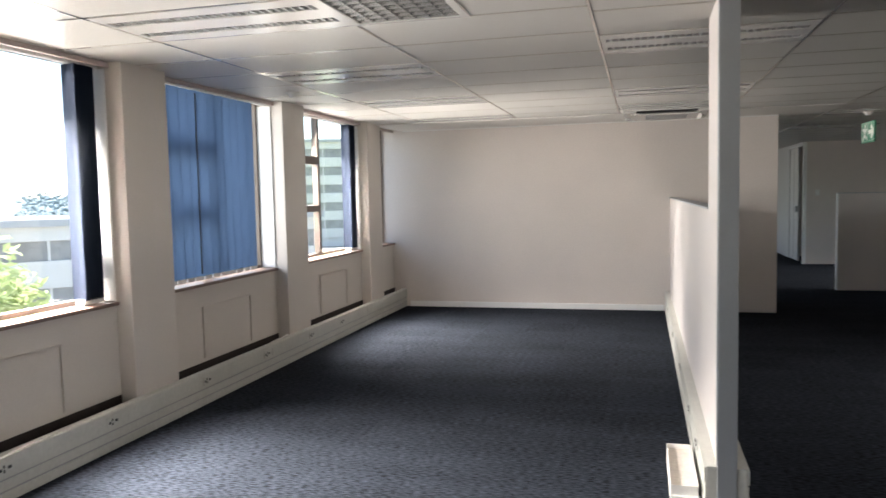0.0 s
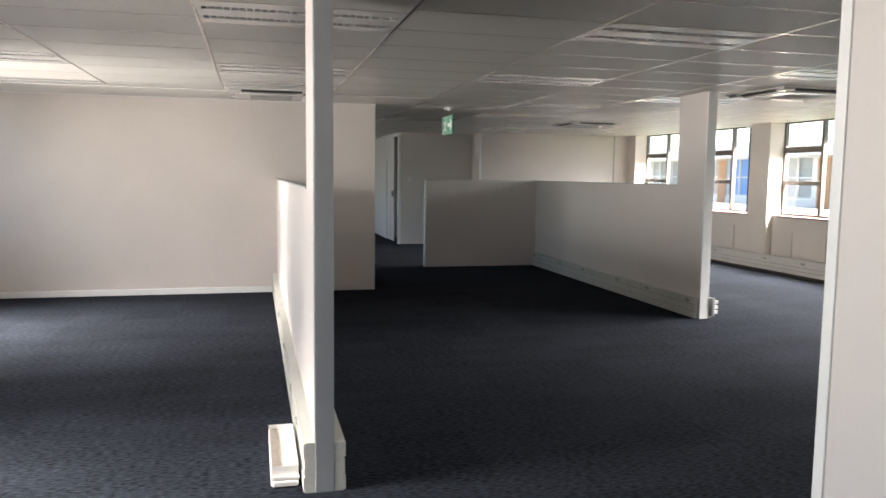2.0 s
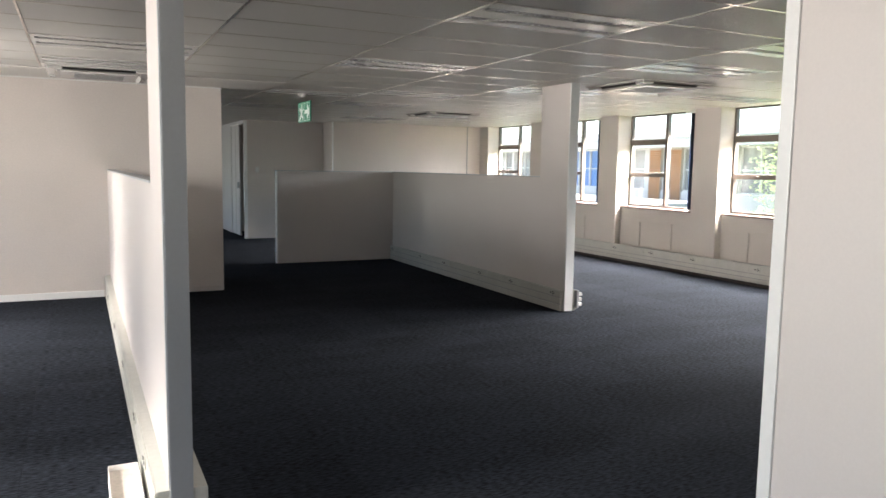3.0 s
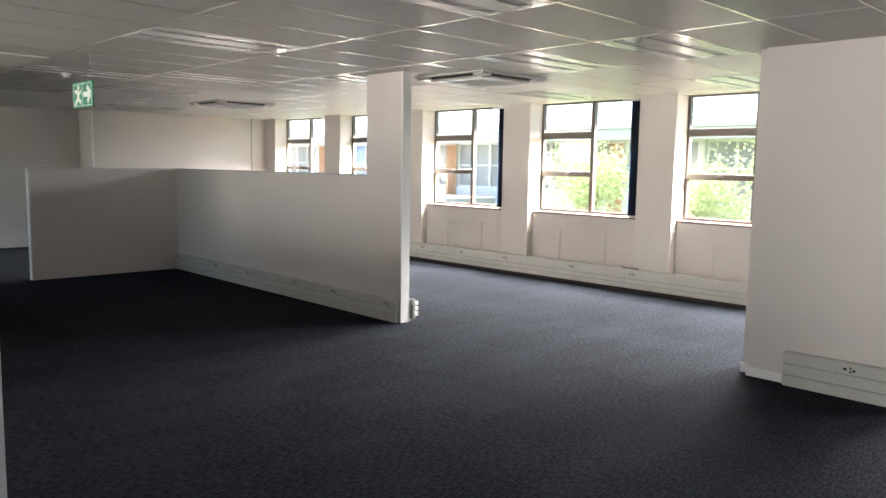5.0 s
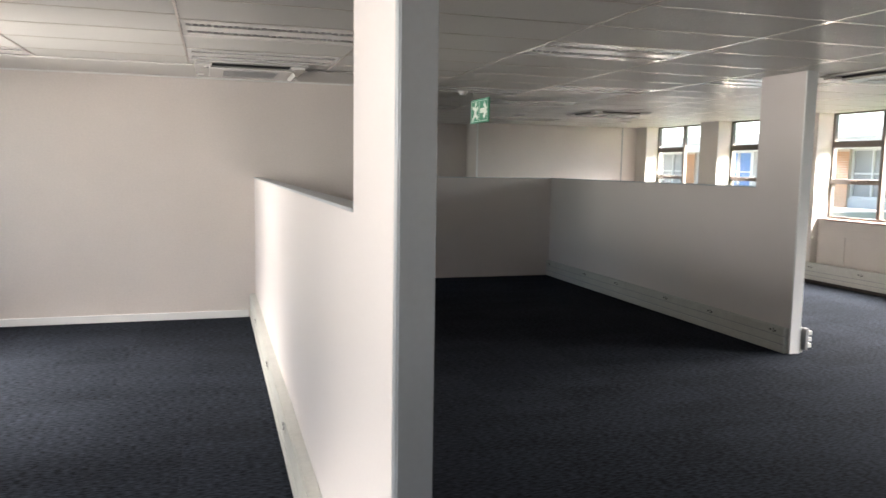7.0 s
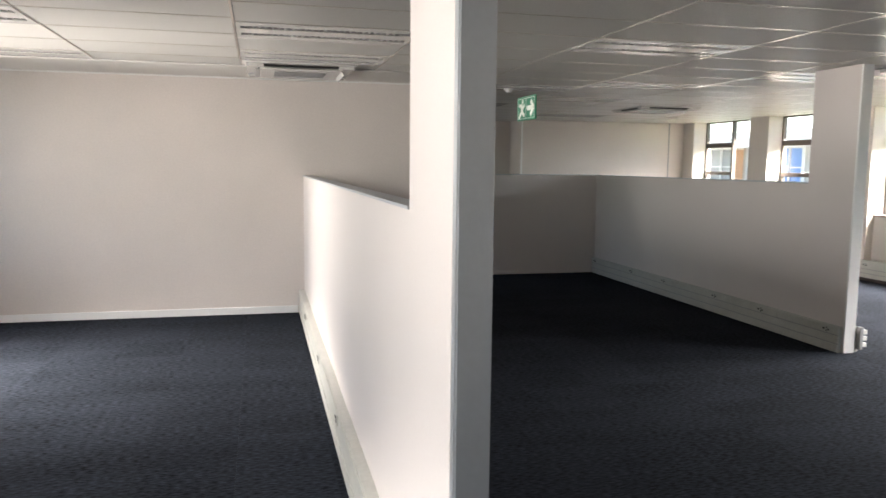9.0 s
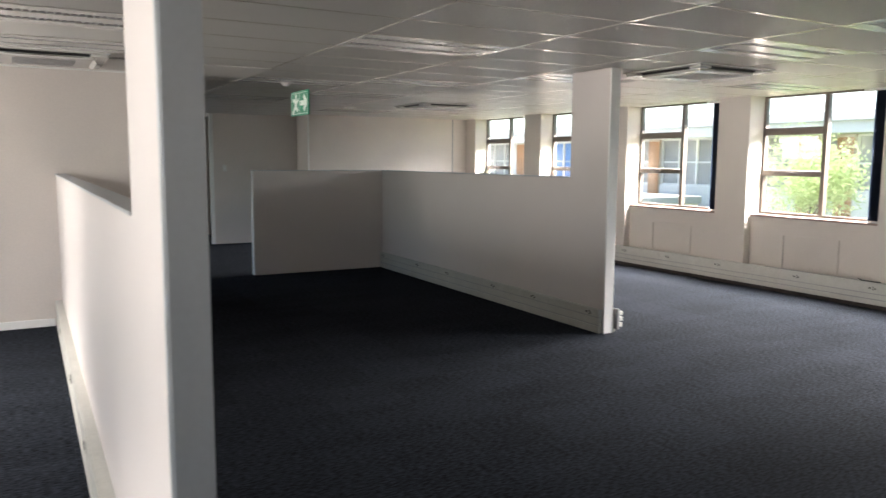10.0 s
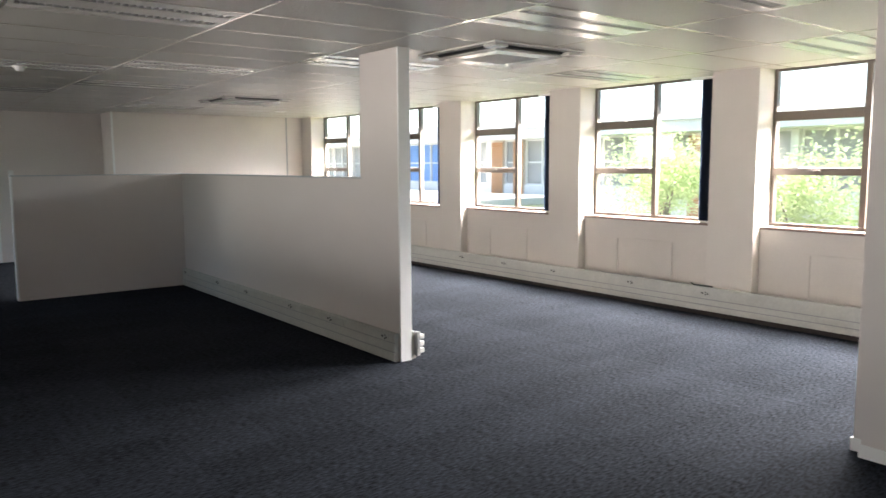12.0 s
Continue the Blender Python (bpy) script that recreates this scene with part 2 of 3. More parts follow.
structure("wall_store", box(4.7, 4.8, YSW + 0.123, 18.6, -0.3, H + 0.5), WALL, "plain wall of the store behind the door", "wall")
structure("wall_store_back", box(3.47, 4.7, 18.5, 18.6, -0.3, H + 0.5), WALL, "plain back wall of the store", "wall")
structure("wall_partition_full", box(2.07, 2.17, YS, 2.30, 0.0, H), PANEL, "full-height white partition with a slim end trim", "wall")
structure("trim_partition", box(2.062, 2.178, 2.262, 2.306, 0.0, H - 0.002, 0.003), SKIRT, "white end trim of the full-height partition", "trim")
structure("baseboard_north", box(-2.88, 0.52, YN - 0.016, YN - 0.001, 0.0, 0.075, 0.004), SKIRT, "white painted skirting board", "baseboard")
structure("baseboard_north_east", box(0.745, 1.853, YN - 0.014, YN - 0.001, 0.0, 0.05, 0.004), PANEL, "cream skirting strip", "baseboard")
structure("cornice_north", box(-2.94, 1.855, YN - 0.03, YN - 0.001, H - 0.025, H - 0.001, 0.004), PLASTIC, "white ceiling edge trim along the end wall", "trim")
structure("trim_far", box(5.028, 5.06, YFAR - 0.012, YFAR - 0.004, 0.0, H, 0.002), SKIRT, "white corner trim on the far wall", "trim")
structure("trim_far_joint", box(8.16, 8.185, YFAR - 0.010, YFAR - 0.004, 0.0, H, 0.002), GREYP, "grey joint strip on the far wall", "trim")

# round-cornered structural column
bm = box(5.80, 6.35, 3.2, 4.405, -0.01, H)
bmesh.ops.bevel(bm, geom=[e for e in bm.edges if abs(e.verts[0].co.z - e.verts[1].co.z) > 1], offset=0.07, segments=6, affect="EDGES")
structure("column", bm, PANEL, "white plastered round-cornered structural column", "column")
bm = box(5.787, 6.363, 3.187, 4.418, -0.005, 0.07)
bmesh.ops.bevel(bm, geom=[e for e in bm.edges if abs(e.verts[0].co.z - e.verts[1].co.z) > 0.06], offset=0.075, segments=6, affect="EDGES")
structure("baseboard_column", bm, SKIRT, "white skirting round the column", "baseboard")

# ---- ceiling: tiles, tee bars and slab ----
LIGHTS = [(-2.4, 1.55 + 1.8 * i) for i in range(0, 5)] + [(0.0, 3.05 + 1.8 * i - 0.0) for i in range(1, 4)] + [
    (2.4, 4.55), (2.4, 6.95), (3.6, 9.35), (4.8, 4.55), (4.8, 6.35 - 0.6), (4.8, 8.15), (7.2, 5.15), (7.2, 7.55), (3.6, 11.15), (2.4, 9.95), (2.4, 12.35), (0.0, 1.25), (4.8, 1.55), (7.2, 2.75), (4.8, 14.15)]
PHASE = {0.0: 0.12}           # the tiles of one bay are set out a little further on
LIGHTS = [(x, round(round((y - 4.55) / 0.6) * 0.6 + 4.55 + PHASE.get(x, 0.0), 3)) for x, y in LIGHTS]
CASS = [(5.85, 7.25), (5.90, 12.45), (0.52, 9.33)]
GRILLE = (-1.2, 3.35)


def is_open(x0, y0, x1, y1):
    for lx, ly in LIGHTS:
        if abs(lx - x0) < 0.05 and abs(ly - y0) < 0.05:
            return True
    return False


bm = bmesh.new()
ys = [4.55 + 0.6 * j for j in range(-12, 28)]
xs = [1.2 * i for i in range(-3, 8)]
rng = random.Random(5)
for x in xs:
    for y in [v + PHASE.get(x, 0.0) for v in ys]:
        if is_open(x, y, x + 1.2, y + 0.6):
            continue
        cells = [(x, x + 1.2)]
        if abs(y - GRILLE[1]) < 0.05 and abs(x - GRILLE[0]) < 0.05:
            cells = [(x + 0.6, x + 1.2)]
        for c0, c1 in cells:
            x0, x1, y0, y1 = max(c0, -3.22) + 0.010, min(c1, 8.78) - 0.010, y + 0.009, y + 0.6 - 0.009
            if x1 > x0 + 0.02:
                d = rng.uniform(0, 0.0015)
                bm_box(bm, x0, x1, y0, y1, H + 0.003 + d, H + 0.015)
n_tiles = len(bm.faces)
for x in xs[1:]:
    bm_box(bm, x - 0.007, x + 0.007, ys[0], ys[-1], H + 0.001, H + 0.03)
for x in xs:
    for y in [v + PHASE.get(x, 0.0) for v in ys]:
        bm_box(bm, max(x, -3.22) + 0.0075, min(x + 1.2, 8.78) - 0.0075, y - 0.006, y + 0.006, H + 0.001, H + 0.03)
CEIL = structure("ceiling", bm, TILE, "off-white vinyl-faced ceiling tiles in a tee grid", "ceiling")
CEIL.data.materials.append(TEE)
for f in CEIL.data.polygons[n_tiles:]:
    f.material_index = 1
structure("ceiling_margin", box(-2.985, 2.39, 9.19, YN - 0.031, H - 0.012, H + 0.0005, 0.003), TEE_PAINT, "smooth cream plasterboard margin of the ceiling", "ceiling")
structure("ceiling_slab", box(-3.6, 9.2, -2.8, 21.4, H + 0.30, H + 0.56), VOID, "dark slab above the ceiling tiles", "ceiling")

# ---- windows ----
WINGROUP = "bronze framed windows along both walls"


def window(name, a, gx, y0, y1, z0, z1, inner, face, left_low):
    """One window: outer frame, mullion, two transoms in the opening half, panes, sill. a: +1 when outdoors lies to +x."""
    w = thing(name, "bronze aluminium window with an awning light and brown sill", "window", WINGROUP, (gx, (y0 + y1) / 2, z0))
    w["kind"] = "structure"
    off = Vector((-gx, -(y0 + y1) / 2, -z0))

    def p(nm, bm, mat, parent=w, label=""):
        bmesh.ops.translate(bm, verts=bm.verts, vec=off)
        return part(nm, bm, mat, parent, label)
    t, d = 0.035, 0.03
    xa, xb = gx - d, gx + d
    bm = box(xa, xb, y0, y0 + t, z0, z1, 0.003)
    bm_box(bm, xa, xb, y1 - t, y1, z0, z1, 0.003)
    bm_box(bm, xa + 0.002, xb - 0.002, y0 + t, y1 - t, z1 - t, z1)
    bm_box(bm, xa + 0.002, xb - 0.002, y0 + t, y1 - t, z0, z0 + 0.03)
    p("window_frame", bm, FRAME)
    ym = (y0 + y1) / 2
    p("mullion", box(xa - 0.004, xb + 0.004, ym - 0.028, ym + 0.028, z0 + 0.03, z1 - t, 0.003), FRAME)
    o0, o1 = (ym + 0.028, y1 - t) if left_low else (y0 + t, ym - 0.028)
    f0, f1 = (y0 + t, ym - 0.028) if left_low else (ym + 0.028, y1 - t)
    zb, zt = z0 + 0.53, z0 + 1.06
    for nm, zc, hh in (("transom", zb, 0.035), ("transom", zt, 0.045)):
        p(nm, box(xa - 0.006, xb + 0.004, o0, o1, zc - hh, zc + hh, 0.004), FRAME)
    h = box(xa - 0.03, xa - 0.006, (o0 + o1) / 2 - 0.05, (o0 + o1) / 2 + 0.05, zb + 0.0, zb + 0.014, 0.003)
    p("handle", h, FRAME, w, "small dark window stay handle")
    for g0, g1, q0, q1 in ((o0, o1, z0 + 0.03, zb - 0.035), (o0, o1, zb + 0.035, zt - 0.045), (o0, o1, zt + 0.045, z1 - t), (f0, f1, z0 + 0.03, z1 - t)):
        ob = p("pane", box(gx - 0.003, gx + 0.003, g0, g1, q0, q1), GLASS)
        ob.visible_shadow = False
    sx = sorted((face + a * 0.095, gx - a * 0.031))
    p("window_sill", box(sx[0], sx[1], y0 + 0.002, y1 - 0.002, z0 - 0.028, z0 - 0.003, 0.004), SILL, w, "brown painted window sill board")
    sp = face + a * 0.12
    yc = ym
    b = bmesh.new()
    for q in ((yc - 0.375, yc + 0.375, 0.692, 0.703), (yc - 0.375, yc - 0.365, 0.29, 0.692), (yc + 0.365, yc + 0.375, 0.29, 0.692)):
        bm_box(b, *sorted((sp - a * 0.012, sp - a * 0.0005)), *q)
    p("panel_bead", b, PIER, w, "raised bead round an access panel")
    p("access_panel", box(*sorted((sp - a * 0.003, sp - a * 0.0006)), yc - 0.360, yc + 0.360, 0.29, 0.688), PIER, w)
    if a < 0 and inner:
        p("window_catch", box(gx + 0.031, gx + 0.06, y1 - 0.05, y1 - 0.02, 1.14, 1.26, 0.004), FRAME, w, "dark bronze window catch")
    if a < 0 and abs(y1 - YN) > 0.1:
        p("jamb_lining", box(gx + 0.031, gx + 0.17, y1 - 0.014, y1 - 0.002, z0 + 0.002, z1 - 0.055, 0.002), SKIRT, w, "white jamb lining")
    if a < 0:
        p("pelmet", box(face - 0.11, face - 0.085, y0 + 0.002, y1 - 0.002, H - 0.034, H - 0.001, 0.003), PELMET, w, "mauve-brown pelmet strip at the ceiling")
        # near-black sheets put the shade behind the trunking into colour
        p("convector_gap_shade", box(*sorted((sp - a * 0.004, sp - a * 0.0005)), y0 + 0.002, y1 - 0.002, 0.0, 0.262), DARK, w, "dark sheet painted as shade in the gap behind the trunking")
        p("convector_lid_shade", box(*sorted((face + a * 0.001, sp - a * 0.004)), y0 + 0.002, y1 - 0.002, 0.10, 0.105), DARK, w)
    return w


n = 0
for k in range(-4, 7):
    y0, y1 = WP0 + PITCH * k + WPW, WP0 + PITCH * (k + 1)
    if k == 2:
        y1 = YN - 0.002
    if y0 < YS:
        y0 = YS
    n += 1
    window("window_%d" % n, -1, WG, y0, y1, 0.89, H + 0.015, k not in (0, 2), WX, False)
for k in range(-4, 5):
    y0, y1 = PIER0 + PITCH * k + PIERW, PIER0 + PITCH * (k + 1)
    if y0 < YS:
        y0 = YS
    n += 1
    window("window_%d" % n, 1, EG, y0, y1, 0.935, H + 0.015, 1, EX, True)

# ---- light partitions ----
RAIL = 1.45


def partition_one():
    t = thing("partition", "white low office partition ending in a full-height panel", "partition", "", (0.637, 7.0, 0))
    o = pose(-0.637, -7.0, 0)

    def p(nm, bm, mat, label=""):
        bmesh.ops.transform(bm, matrix=o, verts=bm.verts)
        return part(nm, bm, mat, t, label)
    p("low_panel", box(0.59, 0.670, 4.412, YN - 0.001, 0, RAIL - 0.012), PANEL)
    p("full_panel", box(0.589, 0.671, 3.835, 4.41, 0, H - 0.001, 0.002), PANEL, "full-height white end panel")
    p("end_trim", box(0.586, 0.674, 3.815, 3.834, 0, H - 0.002, 0.003), ALU, "satin aluminium end trim")
    p("top_rail", box(0.583, 0.677, 4.412, YN - 0.002, RAIL - 0.012, RAIL, 0.003), ALU, "grey aluminium capping rail")
    p("corner_trim", box(0.582, 0.5885, 3.818, 3.850, 0.25, H - 0.002, 0.002), ALU)
    return t


def partition_two():
    t = thing("partition", "white L-shaped low office partition with a full-height end panel", "partition", "", (5.04, 10.0, 0))
    o = pose(-5.04, -10.0, 0)

    def p(nm, bm, mat, label=""):
        bmesh.ops.transform(bm, matrix=o, verts=bm.verts)
        return part(nm, bm, mat, t, label)
    p("low_panel", box(4.995, 5.085, 8.002, 12.43, 0, RAIL - 0.012), PANEL)
    p("return_panel", box(3.07, 5.085, 12.431, 12.52, 0, RAIL - 0.012), PANEL)
    p("full_panel", box(4.99, 5.09, 7.462, 8.0, 0, H - 0.001, 0.002), PANEL, "full-height white end panel")
    p("end_trim", box(4.987, 5.093, 7.442, 7.461, 0, H - 0.002, 0.003), SKIRT, "white end trim")
    p("top_rail", box(4.988, 5.092, 8.002, 12.424, RAIL - 0.012, RAIL, 0.003), ALU, "grey aluminium capping rail")
    p("return_rail", box(3.05, 5.092, 12.425, 12.527, RAIL - 0.012, RAIL, 0.003), ALU, "grey aluminium capping rail")
    p("return_end_trim", box(3.05, 3.069, 12.426, 12.525, 0, RAIL - 0.013, 0.003), SKIRT, "white end trim")
    p("return_skirting", box(3.07, 4.94, 12.418, 12.43, 0, 0.04, 0.002), PANEL)
    return t


partition_one()
partition_two()


# ---- cable trunking with sockets ----
def socket_parts(parent, a, face, y, z, blank=False):
    pl = part("socket_plate", box(*sorted((face, face + a * 0.006)), y - 0.05, y + 0.05, z - 0.032, z + 0.032, 0.002), TRUNK, parent, "cream socket plate")
    if not blank:
        for dy, dz, w in ((-0.028, -0.004, 0.009), (-0.006, 0.010, 0.006), (-0.006, -0.014, 0.006), (0.030, 0.0, 0.012)):
            part("socket_hole" if w < 0.011 else "switch", box(*sorted((face + a * 0.0065, face + a * 0.009)), y + dy - w, y + dy + w, z + dz - 0.008, z + dz + 0.008, 0.001), BLACK, pl)


def trunking(a, back, depth, y0, y1, z0, z1, sockets, label, blanks=(), cuts=(0.0, 1 / 3, 2 / 3, 1.0)):
    """Three-compartment dado trunking; a is the way its front faces along x."""
    t = thing("cable_trunking", label, "trunking", "cable trunking along walls and partitions", (back, (y0 + y1) / 2, 0))
    o = pose(-back, -(y0 + y1) / 2, 0)
    front = back + a * depth

    def p(nm, bm, mat, label=""):
        bmesh.ops.transform(bm, matrix=o, verts=bm.verts)
        return part(nm, bm, mat, t, label)
    p("trunking_body", box(*sorted((back, front - a * 0.010)), y0, y1, z0, z1, 0.002), TRUNK)
    zs = [z0 + (z1 - z0) * c for c in cuts]
    for i in range(3):
        p("trunking_cover", box(*sorted((front - a * 0.010, front - a * (0.004 if i == 1 else 0.0))), y0 + 0.001, y1 - 0.001, zs[i] + 0.005, zs[i + 1] - 0.005, 0.003), TRUNK)
    # grey strips deepen the shade of the two grooves by colour
    for i in (1, 2):
        p("groove_shade_strip", box(*sorted((front - a * 0.0099, front - a * 0.007)), y0 + 0.002, y1 - 0.002, zs[i] - 0.0045, zs[i] + 0.0045), GREYP, "grey strip painted as groove shade")
    # near-black block in place of the shaded gap under raised trunking
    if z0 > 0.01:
        p("under_gap_shade", box(*sorted((back, front - a * 0.03)), y0 + 0.01, y1 - 0.01, 0.0, z0), DARK, "dark strip put in as shade under the trunking")
    for y in sockets:
        socket_parts(t, a, front - back, y - (y0 + y1) / 2, (zs[2] + z1) / 2)
    for y in blanks:
        socket_parts(t, a, front - back, y - (y0 + y1) / 2, (zs[2] + z1) / 2, True)
    return t


WALLCUTS = (0.0, 0.25, 0.5, 1.0)       # the wall trunking has a tall socket compartment on top
trunking(1, WX + 0.001, 0.06, YS + 0.01, YN - 0.002, 0.0, 0.25, (1.1, 2.2, 3.24, 4.06, 5.11, 6.05, 6.97, 7.76), "cream steel cable trunking along the window wall", (4.26, 6.2, 8.6), WALLCUTS)
trunking(-1, EX - 0.001, 0.06, YS + 0.01, YFAR - 0.01, 0.048, 0.295, (3.2, 7.0, 7.94, 9.13, 10.04, 10.93, 12.3, 14.0), "cream steel cable trunking along the window wall", (5.64, 8.13, 10.25), WALLCUTS)
trunking(-1, 0.5885, 0.06, 3.82, YN - 0.02, 0.0, 0.247, (4.3, 4.95, 6.1, 7.4, 8.9), "cream cable trunking on the low partition, edge scuffed")
trunking(1, 0.6755, 0.055, 3.82, YN - 0.02, 0.0, 0.243, (5.1, 7.3), "cream cable trunking on the shaded side of a partition")
trunking(-1, 4.986, 0.045, 7.47, 12.41, 0.0, 0.225, (7.6, 8.49, 9.27, 10.34, 11.17, 12.28), "cream cable trunking on the L-shaped partition", (8.3, 10.18))
trunking(1, 5.0945, 0.06, 7.47, 12.40, 0.0, 0.225, (8.9, 10.6), "cream cable trunking on the window side of a partition")
trunking(-1, 5.786, 0.06, 3.20, 4.05, 0.0, 0.25, (3.6,), "cream cable trunking at the foot of the column")

# triple socket block at the partition end
sb = thing("socket_block", "white triple socket block at the partition end", "socket", "", (5.13, 7.455, 0))
part("block_body", box(0.0, 0.030, -0.035, 0.012, 0.03, 0.225, 0.004), GREYP, sb, "grey backing block")
for i in range(3):
    part("outlet", box(0.026, 0.072, -0.030, 0.006, 0.052 + 0.055 * i, 0.090 + 0.055 * i, 0.005), PLASTIC, sb, "white plug outlet")


# ---- vertical blinds ----
def blind(a, gx, y0, y1, zt, zb, mat, count, angle, label, rail):
    t = thing("vertical_blind", label, "blind", "blue vertical blinds at the windows", (gx, (y0 + y1) / 2, zt))
    part("head_rail", box(-0.02, 0.02, rail[0] - (y0 + y1) / 2, rail[1] - (y0 + y1) / 2, 0.001, 0.035, 0.003), PLASTIC, t, "white head rail")
    r = random.Random(int(y0 * 100))
    for i in range(count):
        y = (y0 + y1) / 2 if count < 2 else y0 + (y1 - y0) * i / (count - 1)
        turn = pose(0, y - (y0 + y1) / 2, 0, 0, 0, angle + r.uniform(-4, 4))
        b = bmesh.new()
        w, hgt, seg = 0.0635, zt - zb, 4
        cols = []
        for s in range(seg + 1):
            u = -w + 2 * w * s / seg
            bow = 0.006 * (1 - (u / w) ** 2)
            cols.append([b.verts.new((bow, u, 0)), b.verts.new((bow, u, -hgt))])
        for s in range(seg):
            b.faces.new((cols[s][0], cols[s + 1][0], cols[s + 1][1], cols[s][1]))
        bmesh.ops.solidify(b, geom=b.faces[:], thickness=0.0008)
        bmesh.ops.transform(b, matrix=turn, verts=b.verts)
        v = part("vane", b, mat, t)
        part("bottom_weight", box(-0.001, 0.012, -0.042, 0.042, -hgt - 0.026, -hgt + 0.006, 0.002, turn), PLASTIC, v, "pale bottom weight")
    if count < 13 and mat is BLIND:
        part("draw_rod", cyl(0.006, 0.006, zt - zb - 0.05, pose(0.022, -0.17, (zb - zt) / 2), 8), BLACK, t, "dark draw rod")
    return t


for k in (-2, -1, 1):
    yn = WP0 + PITCH * (k + 1)
    blind(-1, WG + 0.098, yn - 0.25, yn - 0.075, H - 0.04, 0.925, NAVY, 12, 72, "navy vertical blind drawn open into a stack", (yn - 1.74, yn - 0.004))
ys0 = WP0 + WPW
blind(-1, WG + 0.13, ys0 + 0.07, ys0 + 1.41, H - 0.04, 0.932, BLIND, 12, -9, "blue vertical blind drawn closed across the window", (ys0 + 0.004, ys0 + 1.74))
for k in (-1, 1, 2, 3):
    y0 = PIER0 + PITCH * k + PIERW
    blind(1, EG - 0.13, y0 + 0.03, y0 + 0.17, H - 0.04, 0.955, NAVY, 10, 74, "navy vertical blind drawn open into a stack", (y0 + 0.004, y0 + 0.35))


# ---- ceiling lights ----
def ceiling_light():
    t = thing("ceiling_light", "recessed twin-slot fluorescent ceiling light, switched off", "ceiling light", "recessed office lights", (0, 0, H))
    b = box(-0.588, 0.588, -0.29, -0.175, -0.001, 0.006)
    bm_box(b, -0.588, 0.588, 0.175, 0.29, -0.001, 0.006)
    bm_box(b, -0.588, 0.588, -0.085, 0.085, -0.001, 0.006)
    bm_box(b, -0.588, -0.56, -0.175, -0.085, -0.001, 0.006)
    bm_box(b, -0.588, -0.56, 0.085, 0.175, -0.001, 0.006)
    bm_box(b, 0.56, 0.588, -0.175, -0.085, -0.001, 0.006)
    bm_box(b, 0.56, 0.588, 0.085, 0.175, -0.001, 0.006)
    part("frame", b, STEELW, t)
    part("housing", box(-0.585, 0.585, -0.285, 0.285, 0.075, 0.085), GREYP, t)
    for s in (-0.13, 0.13):
        b = bmesh.new()
        for sy in (-1, 1):
            vs = [b.verts.new(v) for v in ((-0.56, s + sy * 0.045, 0.004), (0.56, s + sy * 0.045, 0.004), (0.56, s + sy * 0.03, 0.07), (-0.56, s + sy * 0.03, 0.07))]
            b.faces.new(vs)
        bmesh.ops.solidify(b, geom=b.faces[:], thickness=0.001)
        lv = part("louvre", b, LOUVRE, t, "mirror-finish louvre trough")
        for i in range(26):
            x = -0.525 + 0.042 * i
            part("blade", box(x - 0.006, x + 0.006, s - 0.042, s + 0.042, 0.003, 0.030), LOUVRE, lv)
        part("fluorescent_tube", cyl(0.013, 0.013, 1.1, pose(0, s, 0.058, 0, 90, 0), 10), GREYP, lv, "dull fluorescent tube, off")
    return t


first = ceiling_light()
for i, (x, y) in enumerate(LIGHTS):
    m = pose(x + 0.6, y + 0.3, H)
    if i == 0:
        first.matrix_basis = m
    else:
        copy_thing(first, m)

# egg-crate air grille with flared cells
g = thing("air_grille", "white egg-crate return air grille in the ceiling", "air grille", "", (GRILLE[0] + 0.3, GRILLE[1] + 0.3, H))
b = bmesh.new()
for q in ((-0.312, 0.312, -0.297, -0.268), (-0.312, 0.312, 0.268, 0.297), (-0.312, -0.268, -0.268, 0.268), (0.268, 0.312, -0.268, 0.268)):
    bm_box(b, *q, -0.003, 0.006)
part("frame", b, STEELW, g)
# black plate shows through the cells in place of their shaded walls
part("backing", box(-0.285, 0.285, -0.285, 0.285, 0.09, 0.1), BLACK, g)
CELL = 0.536 / 7
b = bmesh.new()
low = [b.verts.new((sx * CELL * 0.49, sy * CELL * 0.49, 0.002)) for sx, sy in ((-1, -1), (1, -1), (1, 1), (-1, 1))]
high = [b.verts.new((sx * CELL * 0.30, sy * CELL * 0.30, 0.06)) for sx, sy in ((-1, -1), (1, -1), (1, 1), (-1, 1))]
for q in range(4):
    b.faces.new((low[q], low[(q + 1) % 4], high[(q + 1) % 4], high[q]))
cell = to_mesh("grille_cell", b, BRIGHT)
for i in range(7):
    for j in range(7):
        ob = new("grille_cell", cell)
        ob.parent = g
        ob.location = (-0.268 + CELL * (i + 0.5), -0.268 + CELL * (j + 0.5), 0)


